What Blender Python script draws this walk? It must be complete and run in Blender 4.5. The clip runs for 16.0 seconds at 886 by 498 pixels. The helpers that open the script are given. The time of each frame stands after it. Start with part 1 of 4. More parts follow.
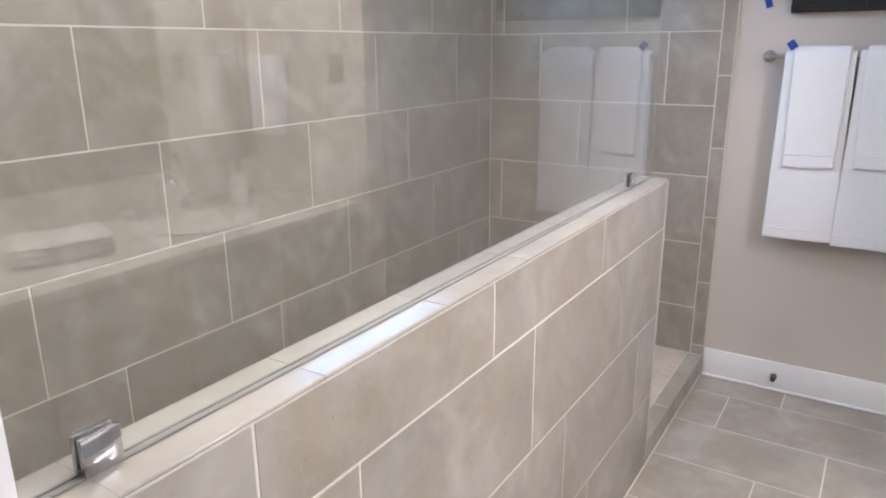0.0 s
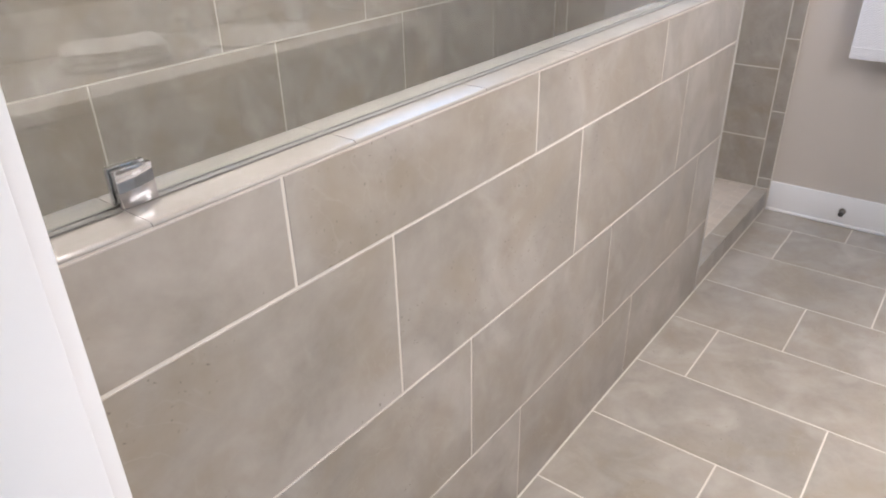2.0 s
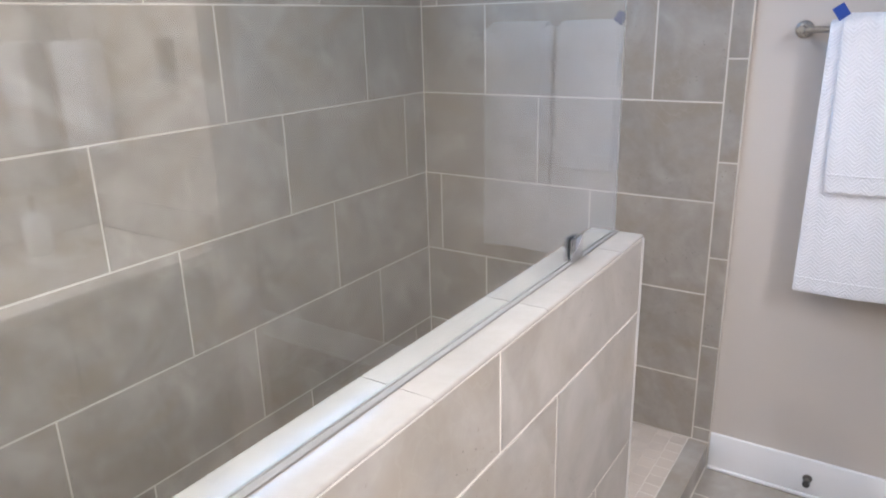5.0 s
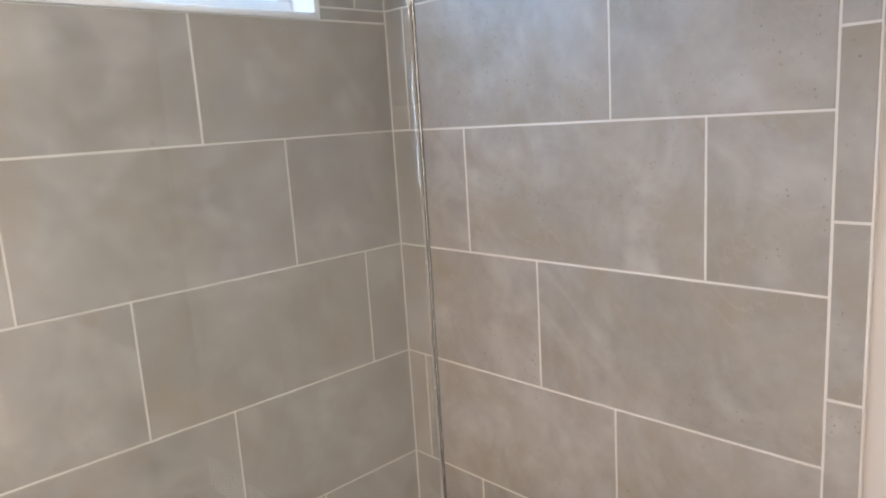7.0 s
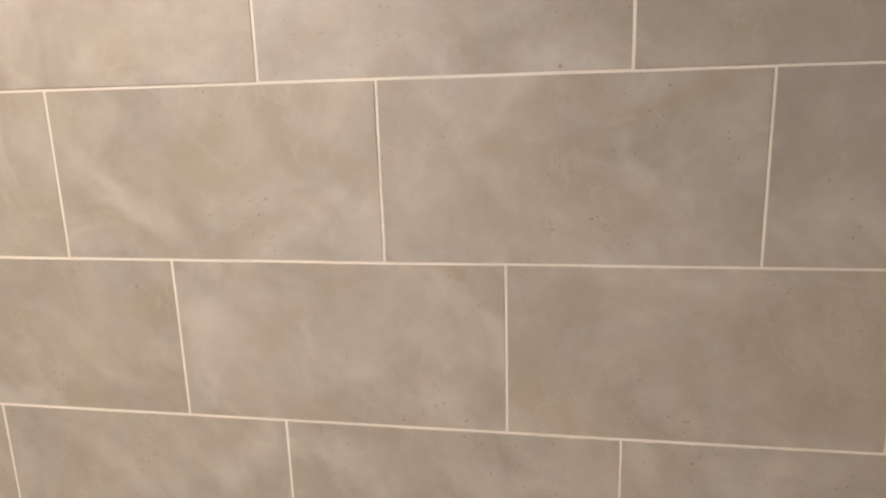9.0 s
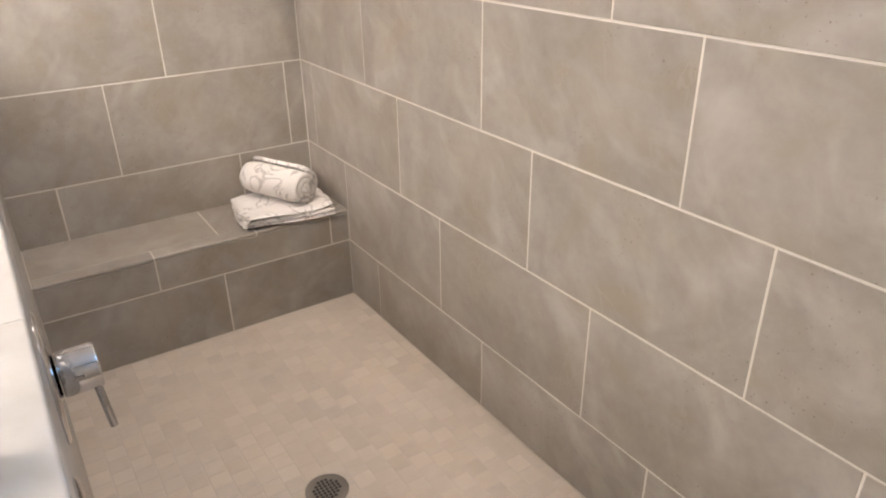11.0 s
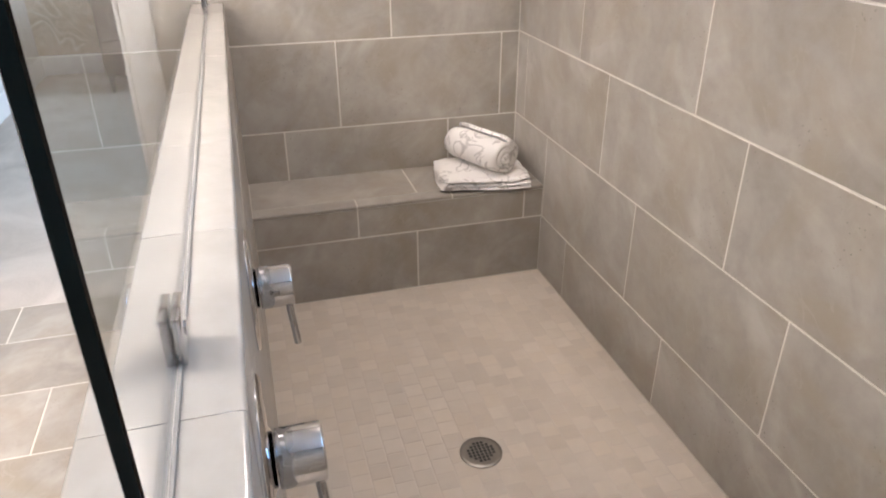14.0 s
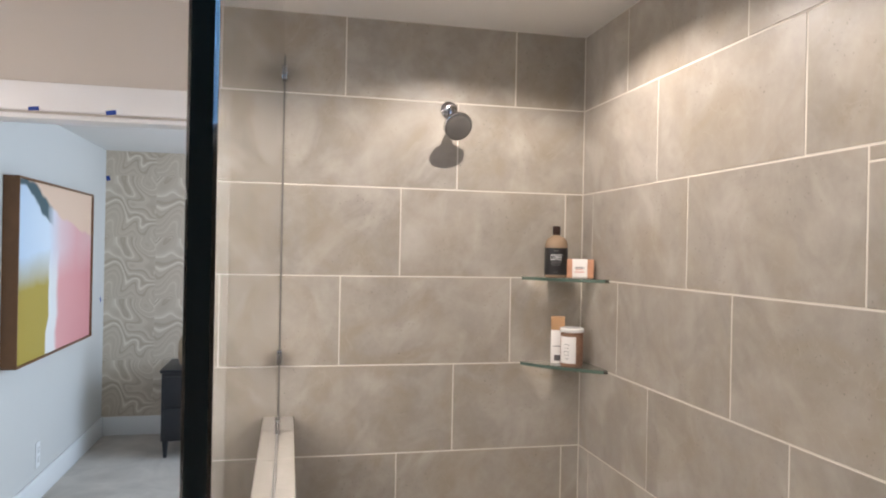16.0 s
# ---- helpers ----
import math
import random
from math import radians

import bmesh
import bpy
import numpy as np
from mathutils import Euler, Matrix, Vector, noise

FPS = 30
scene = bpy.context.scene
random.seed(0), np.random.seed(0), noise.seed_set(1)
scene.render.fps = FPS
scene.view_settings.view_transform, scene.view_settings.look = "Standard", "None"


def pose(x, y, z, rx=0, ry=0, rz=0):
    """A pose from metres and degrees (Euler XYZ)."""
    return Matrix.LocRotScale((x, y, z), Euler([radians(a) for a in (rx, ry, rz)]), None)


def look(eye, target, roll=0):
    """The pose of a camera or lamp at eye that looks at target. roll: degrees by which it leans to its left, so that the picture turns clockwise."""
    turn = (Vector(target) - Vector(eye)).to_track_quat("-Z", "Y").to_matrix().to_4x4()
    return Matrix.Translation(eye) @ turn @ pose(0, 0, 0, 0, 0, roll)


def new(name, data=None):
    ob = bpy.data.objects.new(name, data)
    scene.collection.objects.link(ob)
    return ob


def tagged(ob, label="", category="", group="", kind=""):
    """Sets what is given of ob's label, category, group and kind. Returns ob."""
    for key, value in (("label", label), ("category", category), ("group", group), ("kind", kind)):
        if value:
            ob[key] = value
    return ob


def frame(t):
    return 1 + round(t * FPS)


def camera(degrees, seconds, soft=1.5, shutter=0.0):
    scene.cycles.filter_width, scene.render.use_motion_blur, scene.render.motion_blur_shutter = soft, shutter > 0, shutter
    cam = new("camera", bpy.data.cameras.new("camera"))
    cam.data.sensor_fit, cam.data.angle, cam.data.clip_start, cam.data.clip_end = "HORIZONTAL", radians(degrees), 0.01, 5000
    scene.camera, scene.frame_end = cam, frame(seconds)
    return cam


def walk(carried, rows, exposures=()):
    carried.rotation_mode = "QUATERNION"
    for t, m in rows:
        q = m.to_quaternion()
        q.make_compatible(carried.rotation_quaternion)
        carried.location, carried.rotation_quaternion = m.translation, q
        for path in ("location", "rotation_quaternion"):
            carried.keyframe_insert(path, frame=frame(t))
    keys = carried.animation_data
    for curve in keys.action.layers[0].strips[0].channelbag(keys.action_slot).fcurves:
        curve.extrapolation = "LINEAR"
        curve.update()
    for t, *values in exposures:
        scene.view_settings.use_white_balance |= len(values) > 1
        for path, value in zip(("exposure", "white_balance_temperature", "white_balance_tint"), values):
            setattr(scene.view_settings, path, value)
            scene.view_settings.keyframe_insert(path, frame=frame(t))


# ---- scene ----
cam = camera(64.5, 16.0, soft=2.0)
PATH = [
    (0, (-0.144, -0.59, 1.485), (1.481, 0.435, 0.931), -0.4),
    (0.5, (-0.142, -0.601, 1.465), (1.405, 0.5, 0.835), -0.6),
    (1, (-0.137, -0.621, 1.431), (1.366, 0.483, 0.71), -0.7),
    (1.5, (-0.134, -0.635, 1.397), (1.311, 0.456, 0.548), -0.9),
    (2, (-0.141, -0.647, 1.377), (1.243, 0.446, 0.433), -1.4),
    (2.5, (-0.117, -0.634, 1.379), (1.243, 0.464, 0.407), -1.8),
    (3, (-0.011, -0.523, 1.389), (1.404, 0.539, 0.456), -2.2),
    (3.5, (0.076, -0.432, 1.435), (1.536, 0.659, 0.612), -3.4),
    (4, (0.278, -0.419, 1.455), (1.782, 0.686, 0.736), -2.8),
    (4.5, (0.539, -0.449, 1.483), (2.064, 0.659, 0.814), -2.3),
    (5, (0.831, -0.413, 1.478), (2.417, 0.641, 0.867), -1.5),
    (5.2, (0.955, -0.384, 1.5), (2.562, 0.647, 0.906), -1.7),
    (7.5, (2.046, -0.304, 1.565), (3.116, 1.356, 1.248), -3.8),
    (8, (2.253, -0.244, 1.558), (2.897, 1.617, 1.21), -3.5),
    (8.5, (2.378, -0.103, 1.533), (2.64, 1.843, 1.156), -2.6),
    (9, (2.439, 0.013, 1.527), (2.083, 1.928, 1.073), -1.8),
    (9.5, (2.481, 0.096, 1.519), (1.532, 1.771, 0.978), -2.8),
    (9.7, (2.473, 0.1, 1.507), (1.425, 1.7, 0.923), -3.0),
    (10, (2.455, 0.109, 1.47), (1.238, 1.574, 0.861), -2.5),
    (10.2, (2.451, 0.115, 1.467), (1.123, 1.465, 0.824), -3.0),
    (12.3, (2.532, 0.173, 1.345), (1.021, 0.767, 0.177), -0.3),
    (12.5, (2.537, 0.177, 1.339), (1.062, 0.773, 0.127), 0.4),
    (13, (2.548, 0.177, 1.332), (1.129, 0.775, 0.056), 0.9),
    (13.5, (2.528, 0.161, 1.357), (0.994, 0.747, 0.216), 0.8),
    (14, (2.484, 0.146, 1.407), (0.779, 0.633, 0.482), -0.1),
    (14.5, (2.455, 0.134, 1.475), (0.603, 0.607, 0.887), 1.1),
    (15, (2.444, 0.115, 1.545), (0.528, 0.578, 1.21), 1.2),
    (15.5, (2.434, 0.103, 1.599), (0.491, 0.55, 1.445), 1.1),
    (16, (2.425, 0.091, 1.637), (0.471, 0.52, 1.638), 1.1),
]
walk(cam, [(t, look(eye, target, roll)) for t, eye, target, roll in PATH],
     exposures=[(0, -0.24, 5700, 10), (2.5, -0.30, 5800, 10), (3.5, -0.22, 5750, 10), (5.2, -0.12, 5550, 10), (7.4, 0.15, 6350, 12), (8.2, 0.20, 6750, 13),
                (9.0, 0.18, 6650, 12), (10.0, 0.10, 6250, 12), (12.5, 0.24, 6300, 12), (13.5, 0.18, 6250, 12), (14.2, 0.05, 5950, 11), (15, -0.18, 5950, 10), (16, -0.40, 6150, 10)])

# ---- world, sun, large lights, exposure ----
world = bpy.data.worlds.new("sky")
scene.world = world
world.use_nodes = True
wn = world.node_tree
sky = wn.nodes.new("ShaderNodeTexSky")
sky.sky_type, sky.sun_disc = "NISHITA", False
sky.sun_elevation, sky.sun_rotation = radians(48), radians(200)
wn.links.new(sky.outputs[0], wn.nodes["Background"].inputs[0])
wn.nodes["Background"].inputs[1].default_value = 0.12
sun_data = bpy.data.lights.new("sun", "SUN")
sun_data.energy, sun_data.angle, sun_data.color = 2.0, radians(0.6), (1, 0.95, 0.88)
new("sun", sun_data).matrix_world = look((0, -20, 24), (0, 0, 0))


def area_light(name, eye, target, sx, sy, watts, colour, spread=180):
    d = bpy.data.lights.new(name, "AREA")
    d.shape, d.size, d.size_y, d.energy, d.color, d.spread = "RECTANGLE", sx, sy, watts, colour, radians(spread)
    ob = new(name, d)
    ob.matrix_world = look(eye, target)
    return ob


def can_light(name, x, y, z, watts, colour, cone=120, soft=0.007):
    d = bpy.data.lights.new(name, "SPOT")
    d.energy, d.color, d.spot_size, d.spot_blend, d.shadow_soft_size = watts, colour, radians(cone), 0.35, soft
    ob = new(name, d)
    ob.matrix_world = look((x, y, z), (x, y, 0))
    return ob


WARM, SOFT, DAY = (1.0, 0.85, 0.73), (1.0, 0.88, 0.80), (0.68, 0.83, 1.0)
CEIL, FLOOR, SHOWER = 2.43, -0.013, 0.080
XE, YB, YI, ZP, XP = 3.070, 1.150, 0.118, 1.063, 2.183
WX0, WX1, WZ0, WZ1 = 1.70, 2.866, 1.817, 2.29
area_light("window_daylight", ((WX0 + WX1) / 2, YB + 0.15, (WZ0 + WZ1) / 2), ((WX0 + WX1) / 2, 0, 1.2), WX1 - WX0 - 0.1, 0.42, 12, (0.30, 0.60, 1.0))
for cx, cy, cw in ((0.60, 0.68, 51), (1.75, 0.76, 30)):
    can_light("shower_downlight_lamp", cx, cy, CEIL - 0.012, cw, WARM, 150)
# unseen bathroom lamps, added to brighten half wall, floor and glass reflection
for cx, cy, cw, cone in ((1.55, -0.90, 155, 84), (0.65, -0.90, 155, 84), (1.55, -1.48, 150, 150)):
    can_light("bath_fill_lamp", cx, cy, CEIL - 0.012, cw, SOFT, cone, 0.10)
# made-up vanity lamp: lights the half wall frontally, leaves the low shower darker
area_light("vanity_fill_lamp", (1.12, -1.555, 1.99), (1.12, 0.0, 1.2), 0.84, 0.11, 15, SOFT)
area_light("bedroom_window_daylight", (-2.4, 2.35, 1.5), (-2.4, 0, 1.2), 2.2, 1.4, 128, DAY)
# blue daylight for the passage from a made-up window, kept out of sight
area_light("passage_fill_daylight", (2.10, -2.17, 1.55), (3.0, -2.17, 1.3), 0.46, 1.0, 10, (0.62, 0.80, 1.0))


# ---- materials ----
def material(name, colour, rough=0.5, metal=0.0, dark=None, big=3.0, fine=60.0, amount=0.5, bump=0.05, bump_scale=None,
             random_tint=0.0, per_object=False, spec=0.5, transmission=0.0, ior=1.45, rough_var=0.08):
    m = bpy.data.materials.new(name)
    m.use_nodes = True
    nt = m.node_tree
    N, L = nt.nodes, nt.links
    b = N["Principled BSDF"]
    b.inputs["Metallic"].default_value = metal
    b.inputs["Specular IOR Level"].default_value = spec
    b.inputs["Transmission Weight"].default_value = transmission
    b.inputs["IOR"].default_value = ior
    geo = N.new("ShaderNodeNewGeometry")
    vec = geo.outputs["Position"]
    info = N.new("ShaderNodeObjectInfo")
    if per_object:
        mul = N.new("ShaderNodeMath"); mul.operation = "MULTIPLY"; mul.inputs[1].default_value = 37.0
        L.new(info.outputs["Random"], mul.inputs[0])
        add = N.new("ShaderNodeVectorMath"); add.operation = "ADD"
        L.new(vec, add.inputs[0]); L.new(mul.outputs[0], add.inputs[1])
        vec = add.outputs[0]

    def noise_tex(scale, detail=6, distort=0.0, roughness=0.6):
        n = N.new("ShaderNodeTexNoise")
        n.inputs["Scale"].default_value, n.inputs["Detail"].default_value = scale, detail
        n.inputs["Distortion"].default_value, n.inputs["Roughness"].default_value = distort, roughness
        L.new(vec, n.inputs["Vector"])
        return n
    n1, n2 = noise_tex(big, 5, 0.6), noise_tex(fine, 4)
    mix = N.new("ShaderNodeMath"); mix.operation = "MULTIPLY_ADD"
    mix.inputs[1].default_value = 0.35
    L.new(n2.outputs["Fac"], mix.inputs[0]); L.new(n1.outputs["Fac"], mix.inputs[2])
    ramp = N.new("ShaderNodeMapRange")
    ramp.inputs["From Min"].default_value, ramp.inputs["From Max"].default_value = 0.42, 0.93
    L.new(mix.outputs[0], ramp.inputs["Value"])
    dark = dark or tuple(c * (1 - 0.35 * amount) for c in colour)
    cm = N.new("ShaderNodeMix"); cm.data_type = "RGBA"
    cm.inputs[6].default_value, cm.inputs[7].default_value = (*dark, 1), (*colour, 1)
    L.new(ramp.outputs[0], cm.inputs[0])
    out = cm.outputs[2]
    if random_tint:
        hsv = N.new("ShaderNodeHueSaturation")
        r = N.new("ShaderNodeMapRange")
        r.inputs["To Min"].default_value, r.inputs["To Max"].default_value = 1 - random_tint, 1 + random_tint
        L.new(info.outputs["Random"], r.inputs["Value"]); L.new(r.outputs[0], hsv.inputs["Value"]); L.new(out, hsv.inputs["Color"])
        out = hsv.outputs[0]
    L.new(out, b.inputs["Base Color"])
    rr = N.new("ShaderNodeMapRange")
    rr.inputs["To Min"].default_value, rr.inputs["To Max"].default_value = max(0.02, rough - rough_var), min(1, rough + rough_var)
    L.new(n2.outputs["Fac"], rr.inputs["Value"]); L.new(rr.outputs[0], b.inputs["Roughness"])
    if bump:
        bn = N.new("ShaderNodeBump")
        bn.inputs["Strength"].default_value, bn.inputs["Distance"].default_value = bump, 0.004
        src = noise_tex(bump_scale or fine * 2, 5)
        L.new(src.outputs["Fac"], bn.inputs["Height"]); L.new(bn.outputs[0], b.inputs["Normal"])
    return m


def nodes_of(m):
    return m.node_tree.nodes, m.node_tree.links, m.node_tree.nodes["Principled BSDF"]


def tile_material(name, colour, dark, light, rough, tint, pits=0.0, vary=1.0):
    """Concrete-look porcelain: soft clouds, pale streaks and dark specks."""
    m = material(name, colour, rough, dark=dark, big=4.6, fine=34, bump=0.03, random_tint=tint, per_object=True, rough_var=0.06, spec=0.45)
    N, L, b = nodes_of(m)
    src = b.inputs["Base Color"].links[0].from_socket
    vec = [n for n in N if n.type == "VECT_MATH"][0].outputs[0]
    st = N.new("ShaderNodeTexNoise")
    st.inputs["Scale"].default_value, st.inputs["Detail"].default_value, st.inputs["Distortion"].default_value = 6.5, 10, 0.9
    mp = N.new("ShaderNodeMapping"); mp.vector_type = "TEXTURE"
    mp.inputs["Rotation"].default_value = Vector((0.5, -0.55, -0.68)).to_track_quat("X", "Z").to_euler(); mp.inputs["Scale"].default_value = (2.3, 1.0, 1.0)
    L.new(vec, mp.inputs["Vector"]); L.new(mp.outputs[0], st.inputs["Vector"])
    r = N.new("ShaderNodeMapRange"); r.inputs["From Min"].default_value, r.inputs["From Max"].default_value, r.inputs["To Max"].default_value = 0.47, 0.72, 0.56 * vary
    L.new(st.outputs["Fac"], r.inputs["Value"])
    a = N.new("ShaderNodeMix"); a.data_type = "RGBA"; a.inputs[7].default_value = (*light, 1)
    L.new(r.outputs[0], a.inputs[0]); L.new(src, a.inputs[6])
    vo = N.new("ShaderNodeTexVoronoi"); vo.inputs["Scale"].default_value = 66
    ragged = N.new("ShaderNodeTexNoise"); ragged.inputs["Scale"].default_value = 120
    L.new(vec, ragged.inputs["Vector"])
    rag = N.new("ShaderNodeVectorMath"); rag.operation = "MULTIPLY_ADD"; rag.inputs[1].default_value = (0.012, 0.012, 0.012)
    L.new(ragged.outputs["Color"], rag.inputs[0]); L.new(vec, rag.inputs[2])
    L.new(rag.outputs[0], vo.inputs["Vector"])
    sp = N.new("ShaderNodeMapRange"); sp.inputs["From Min"].default_value, sp.inputs["From Max"].default_value = 0.15, 0.08
    sp.inputs["To Max"].default_value = pits
    L.new(vo.outputs["Distance"], sp.inputs["Value"])
    gate = N.new("ShaderNodeTexNoise"); gate.inputs["Scale"].default_value = 5
    L.new(vec, gate.inputs["Vector"])
    gr = N.new("ShaderNodeMapRange"); gr.inputs["From Min"].default_value, gr.inputs["From Max"].default_value = 0.51, 0.60
    L.new(gate.outputs["Fac"], gr.inputs["Value"])
    mm = N.new("ShaderNodeMath"); mm.operation = "MULTIPLY"
    L.new(sp.outputs[0], mm.inputs[0]); L.new(gr.outputs[0], mm.inputs[1])
    # warm patches and thin pale veins
    pt = N.new("ShaderNodeTexNoise")
    pt.inputs["Scale"].default_value, pt.inputs["Detail"].default_value, pt.inputs["Distortion"].default_value = 4.2, 5, 1.4
    L.new(vec, pt.inputs["Vector"])
    pr_ = N.new("ShaderNodeMapRange"); pr_.inputs["From Min"].default_value, pr_.inputs["From Max"].default_value, pr_.inputs["To Max"].default_value = 0.44, 0.68, 0.62 * vary
    L.new(pt.outputs["Fac"], pr_.inputs["Value"])
    wm = N.new("ShaderNodeMix"); wm.data_type = "RGBA"; wm.inputs[7].default_value = (dark[0] * 1.12, dark[1] * 1.05, dark[2] * 0.92, 1)
    L.new(pr_.outputs[0], wm.inputs[0]); L.new(a.outputs[2], wm.inputs[6])
    vn = N.new("ShaderNodeTexNoise")
    vn.inputs["Scale"].default_value, vn.inputs["Detail"].default_value, vn.inputs["Distortion"].default_value = 11, 6, 0.9
    L.new(mp.outputs[0], vn.inputs["Vector"])
    v1 = N.new("ShaderNodeMath"); v1.operation = "SUBTRACT"; v1.inputs[1].default_value = 0.53; L.new(vn.outputs["Fac"], v1.inputs[0])
    v2 = N.new("ShaderNodeMath"); v2.operation = "ABSOLUTE"; L.new(v1.outputs[0], v2.inputs[0])
    v3 = N.new("ShaderNodeMapRange"); v3.inputs["From Min"].default_value, v3.inputs["From Max"].default_value, v3.inputs["To Max"].default_value = 0.018, 0.002, 0.27 * vary
    L.new(v2.outputs[0], v3.inputs["Value"])
    v4 = N.new("ShaderNodeMath"); v4.operation = "MULTIPLY"; L.new(v3.outputs[0], v4.inputs[0]); L.new(pr_.outputs[0], v4.inputs[1])
    vm = N.new("ShaderNodeMix"); vm.data_type = "RGBA"; vm.inputs[7].default_value = (*light, 1)
    L.new(v4.outputs[0], vm.inputs[0]); L.new(wm.outputs[2], vm.inputs[6])
    c = N.new("ShaderNodeMix"); c.data_type = "RGBA"; c.inputs[7].default_value = (0.12, 0.10, 0.085, 1)
    L.new(mm.outputs[0], c.inputs[0]); L.new(vm.outputs[2], c.inputs[6])
    L.new(c.outputs[2], b.inputs["Base Color"])
    return m


M_TILE = tile_material("grey_porcelain_tile", (0.375, 0.342, 0.298), (0.255, 0.229, 0.195), (0.475, 0.442, 0.395), 0.34, 0.06, 0.62)
M_CAP = material("pale_cap_tile", (0.35, 0.325, 0.288), 0.15, dark=(0.285, 0.262, 0.232), big=7, fine=45, bump=0.015, random_tint=0.04, per_object=True, spec=0.6, rough_var=0.03)
M_MOSAIC = tile_material("beige_mosaic_tile", (0.545, 0.475, 0.395), (0.465, 0.405, 0.337), (0.58, 0.515, 0.445), 0.4, 0.075, 0.0, 0.5)
M_SEAL = material("grey_silicone", (0.19, 0.18, 0.163), 0.7, amount=0.2, bump=0.05)
M_GROUT = material("ivory_grout", (0.66, 0.615, 0.545), 0.85, amount=0.25, big=6, fine=200, bump=0.2)
M_SAND = material("sand_grout", (0.53, 0.465, 0.39), 0.85, amount=0.25, big=6, fine=200, bump=0.2)
M_PAINT = material("greige_wall_paint", (0.56, 0.51, 0.455), 0.6, amount=0.08, big=1.5, fine=250, bump=0.04)
M_HALL = material("pale_grey_wall_paint", (0.62, 0.60, 0.57), 0.6, amount=0.08, big=1.5, fine=250, bump=0.04)
M_WHITE = material("white_trim_paint", (0.80, 0.79, 0.78), 0.32, amount=0.06, big=3, fine=90, bump=0.02)
M_CEIL = material("white_ceiling_paint", (0.78, 0.76, 0.73), 0.8, amount=0.06, big=2, fine=300, bump=0.05)
M_CHROME = material("polished_chrome", (0.62, 0.62, 0.635), 0.07, metal=1.0, amount=0.05, bump=0.0, rough_var=0.03)
M_CLAMP = material("dark_chrome", (0.56, 0.56, 0.575), 0.07, metal=1.0, amount=0.05, bump=0.0, rough_var=0.03)
M_NICKEL = material("brushed_nickel", (0.46, 0.44, 0.41), 0.3, metal=1.0, amount=0.1, fine=150, bump=0.02)
M_DRAIN = material("dull_dark_nickel", (0.27, 0.25, 0.225), 0.38, metal=1.0, amount=0.3, fine=150, bump=0.03)
M_BEAD = material("pale_glazed_bead", (0.55, 0.53, 0.50), 0.12, amount=0.1, bump=0.02)
M_SPRAY = material("grey_spray_plate", (0.075, 0.07, 0.066), 0.35, metal=0.3, amount=0.3, fine=200, bump=0.05)
M_RUBBER = material("grey_rubber_nozzles", (0.34, 0.32, 0.30), 0.6, amount=0.2, bump=0)
M_DARKMETAL = material("dark_drain_holes", (0.02, 0.02, 0.02), 0.6, amount=0.2, bump=0)
M_BLACK = material("black_gloss_panel", (0.012, 0.012, 0.013), 0.25, amount=0.2, bump=0)
M_BLUE = material("blue_painters_tape", (0.02, 0.06, 0.30), 0.7, amount=0.3, fine=300, bump=0.2)
M_COUNTER = material("pale_beige_quartz", (0.56, 0.52, 0.47), 0.15, amount=0.12, big=8, fine=120, bump=0)
M_CABINET = material("pale_grey_cabinet_paint", (0.36, 0.35, 0.33), 0.4, amount=0.08, bump=0.02)
M_CERAMIC = material("white_ceramic", (0.82, 0.81, 0.79), 0.08, amount=0.04, bump=0)
M_DARKWOOD = material("black_stained_wood", (0.022, 0.022, 0.026), 0.4, amount=0.5, big=8, fine=90, bump=0.08)
M_OAK = material("brown_wood_frame", (0.20, 0.095, 0.04), 0.45, amount=0.6, big=9, fine=110, bump=0.1)
M_OUT = material("outdoor_ground", (0.25, 0.25, 0.22), 0.9)
M_SCREEN = material("frosted_pane", (0.85, 0.9, 0.95), 0.35, transmission=1.0, amount=0.02, bump=0.05)
M_MIRROR = material("silvered_mirror", (0.9, 0.9, 0.9), 0.02, metal=1.0, amount=0.0, bump=0, rough_var=0.0)


def glass_material(name, colour, rough=0.0):
    m = bpy.data.materials.new(name)
    m.use_nodes = True
    b = m.node_tree.nodes["Principled BSDF"]
    b.inputs["Base Color"].default_value = (*colour, 1)
    b.inputs["Roughness"].default_value = rough
    b.inputs["Transmission Weight"].default_value = 1.0
    b.inputs["IOR"].default_value = 1.58
    return m


M_GLASS = glass_material("clear_shower_glass", (0.94, 0.97, 0.955))
M_SHELFGLASS = glass_material("green_edge_glass", (0.93, 0.98, 0.955))
# light lost inside the clear glass end, put into this dark green colour
M_GLASSEDGE = material("painted_dark_glass_edge", (0.003, 0.010, 0.011), 0.10, amount=0.4, bump=0, spec=0.2)
M_SHELFEDGE = material("green_glass_edge", (0.17, 0.25, 0.205), 0.15, amount=0.3, big=20, bump=0)


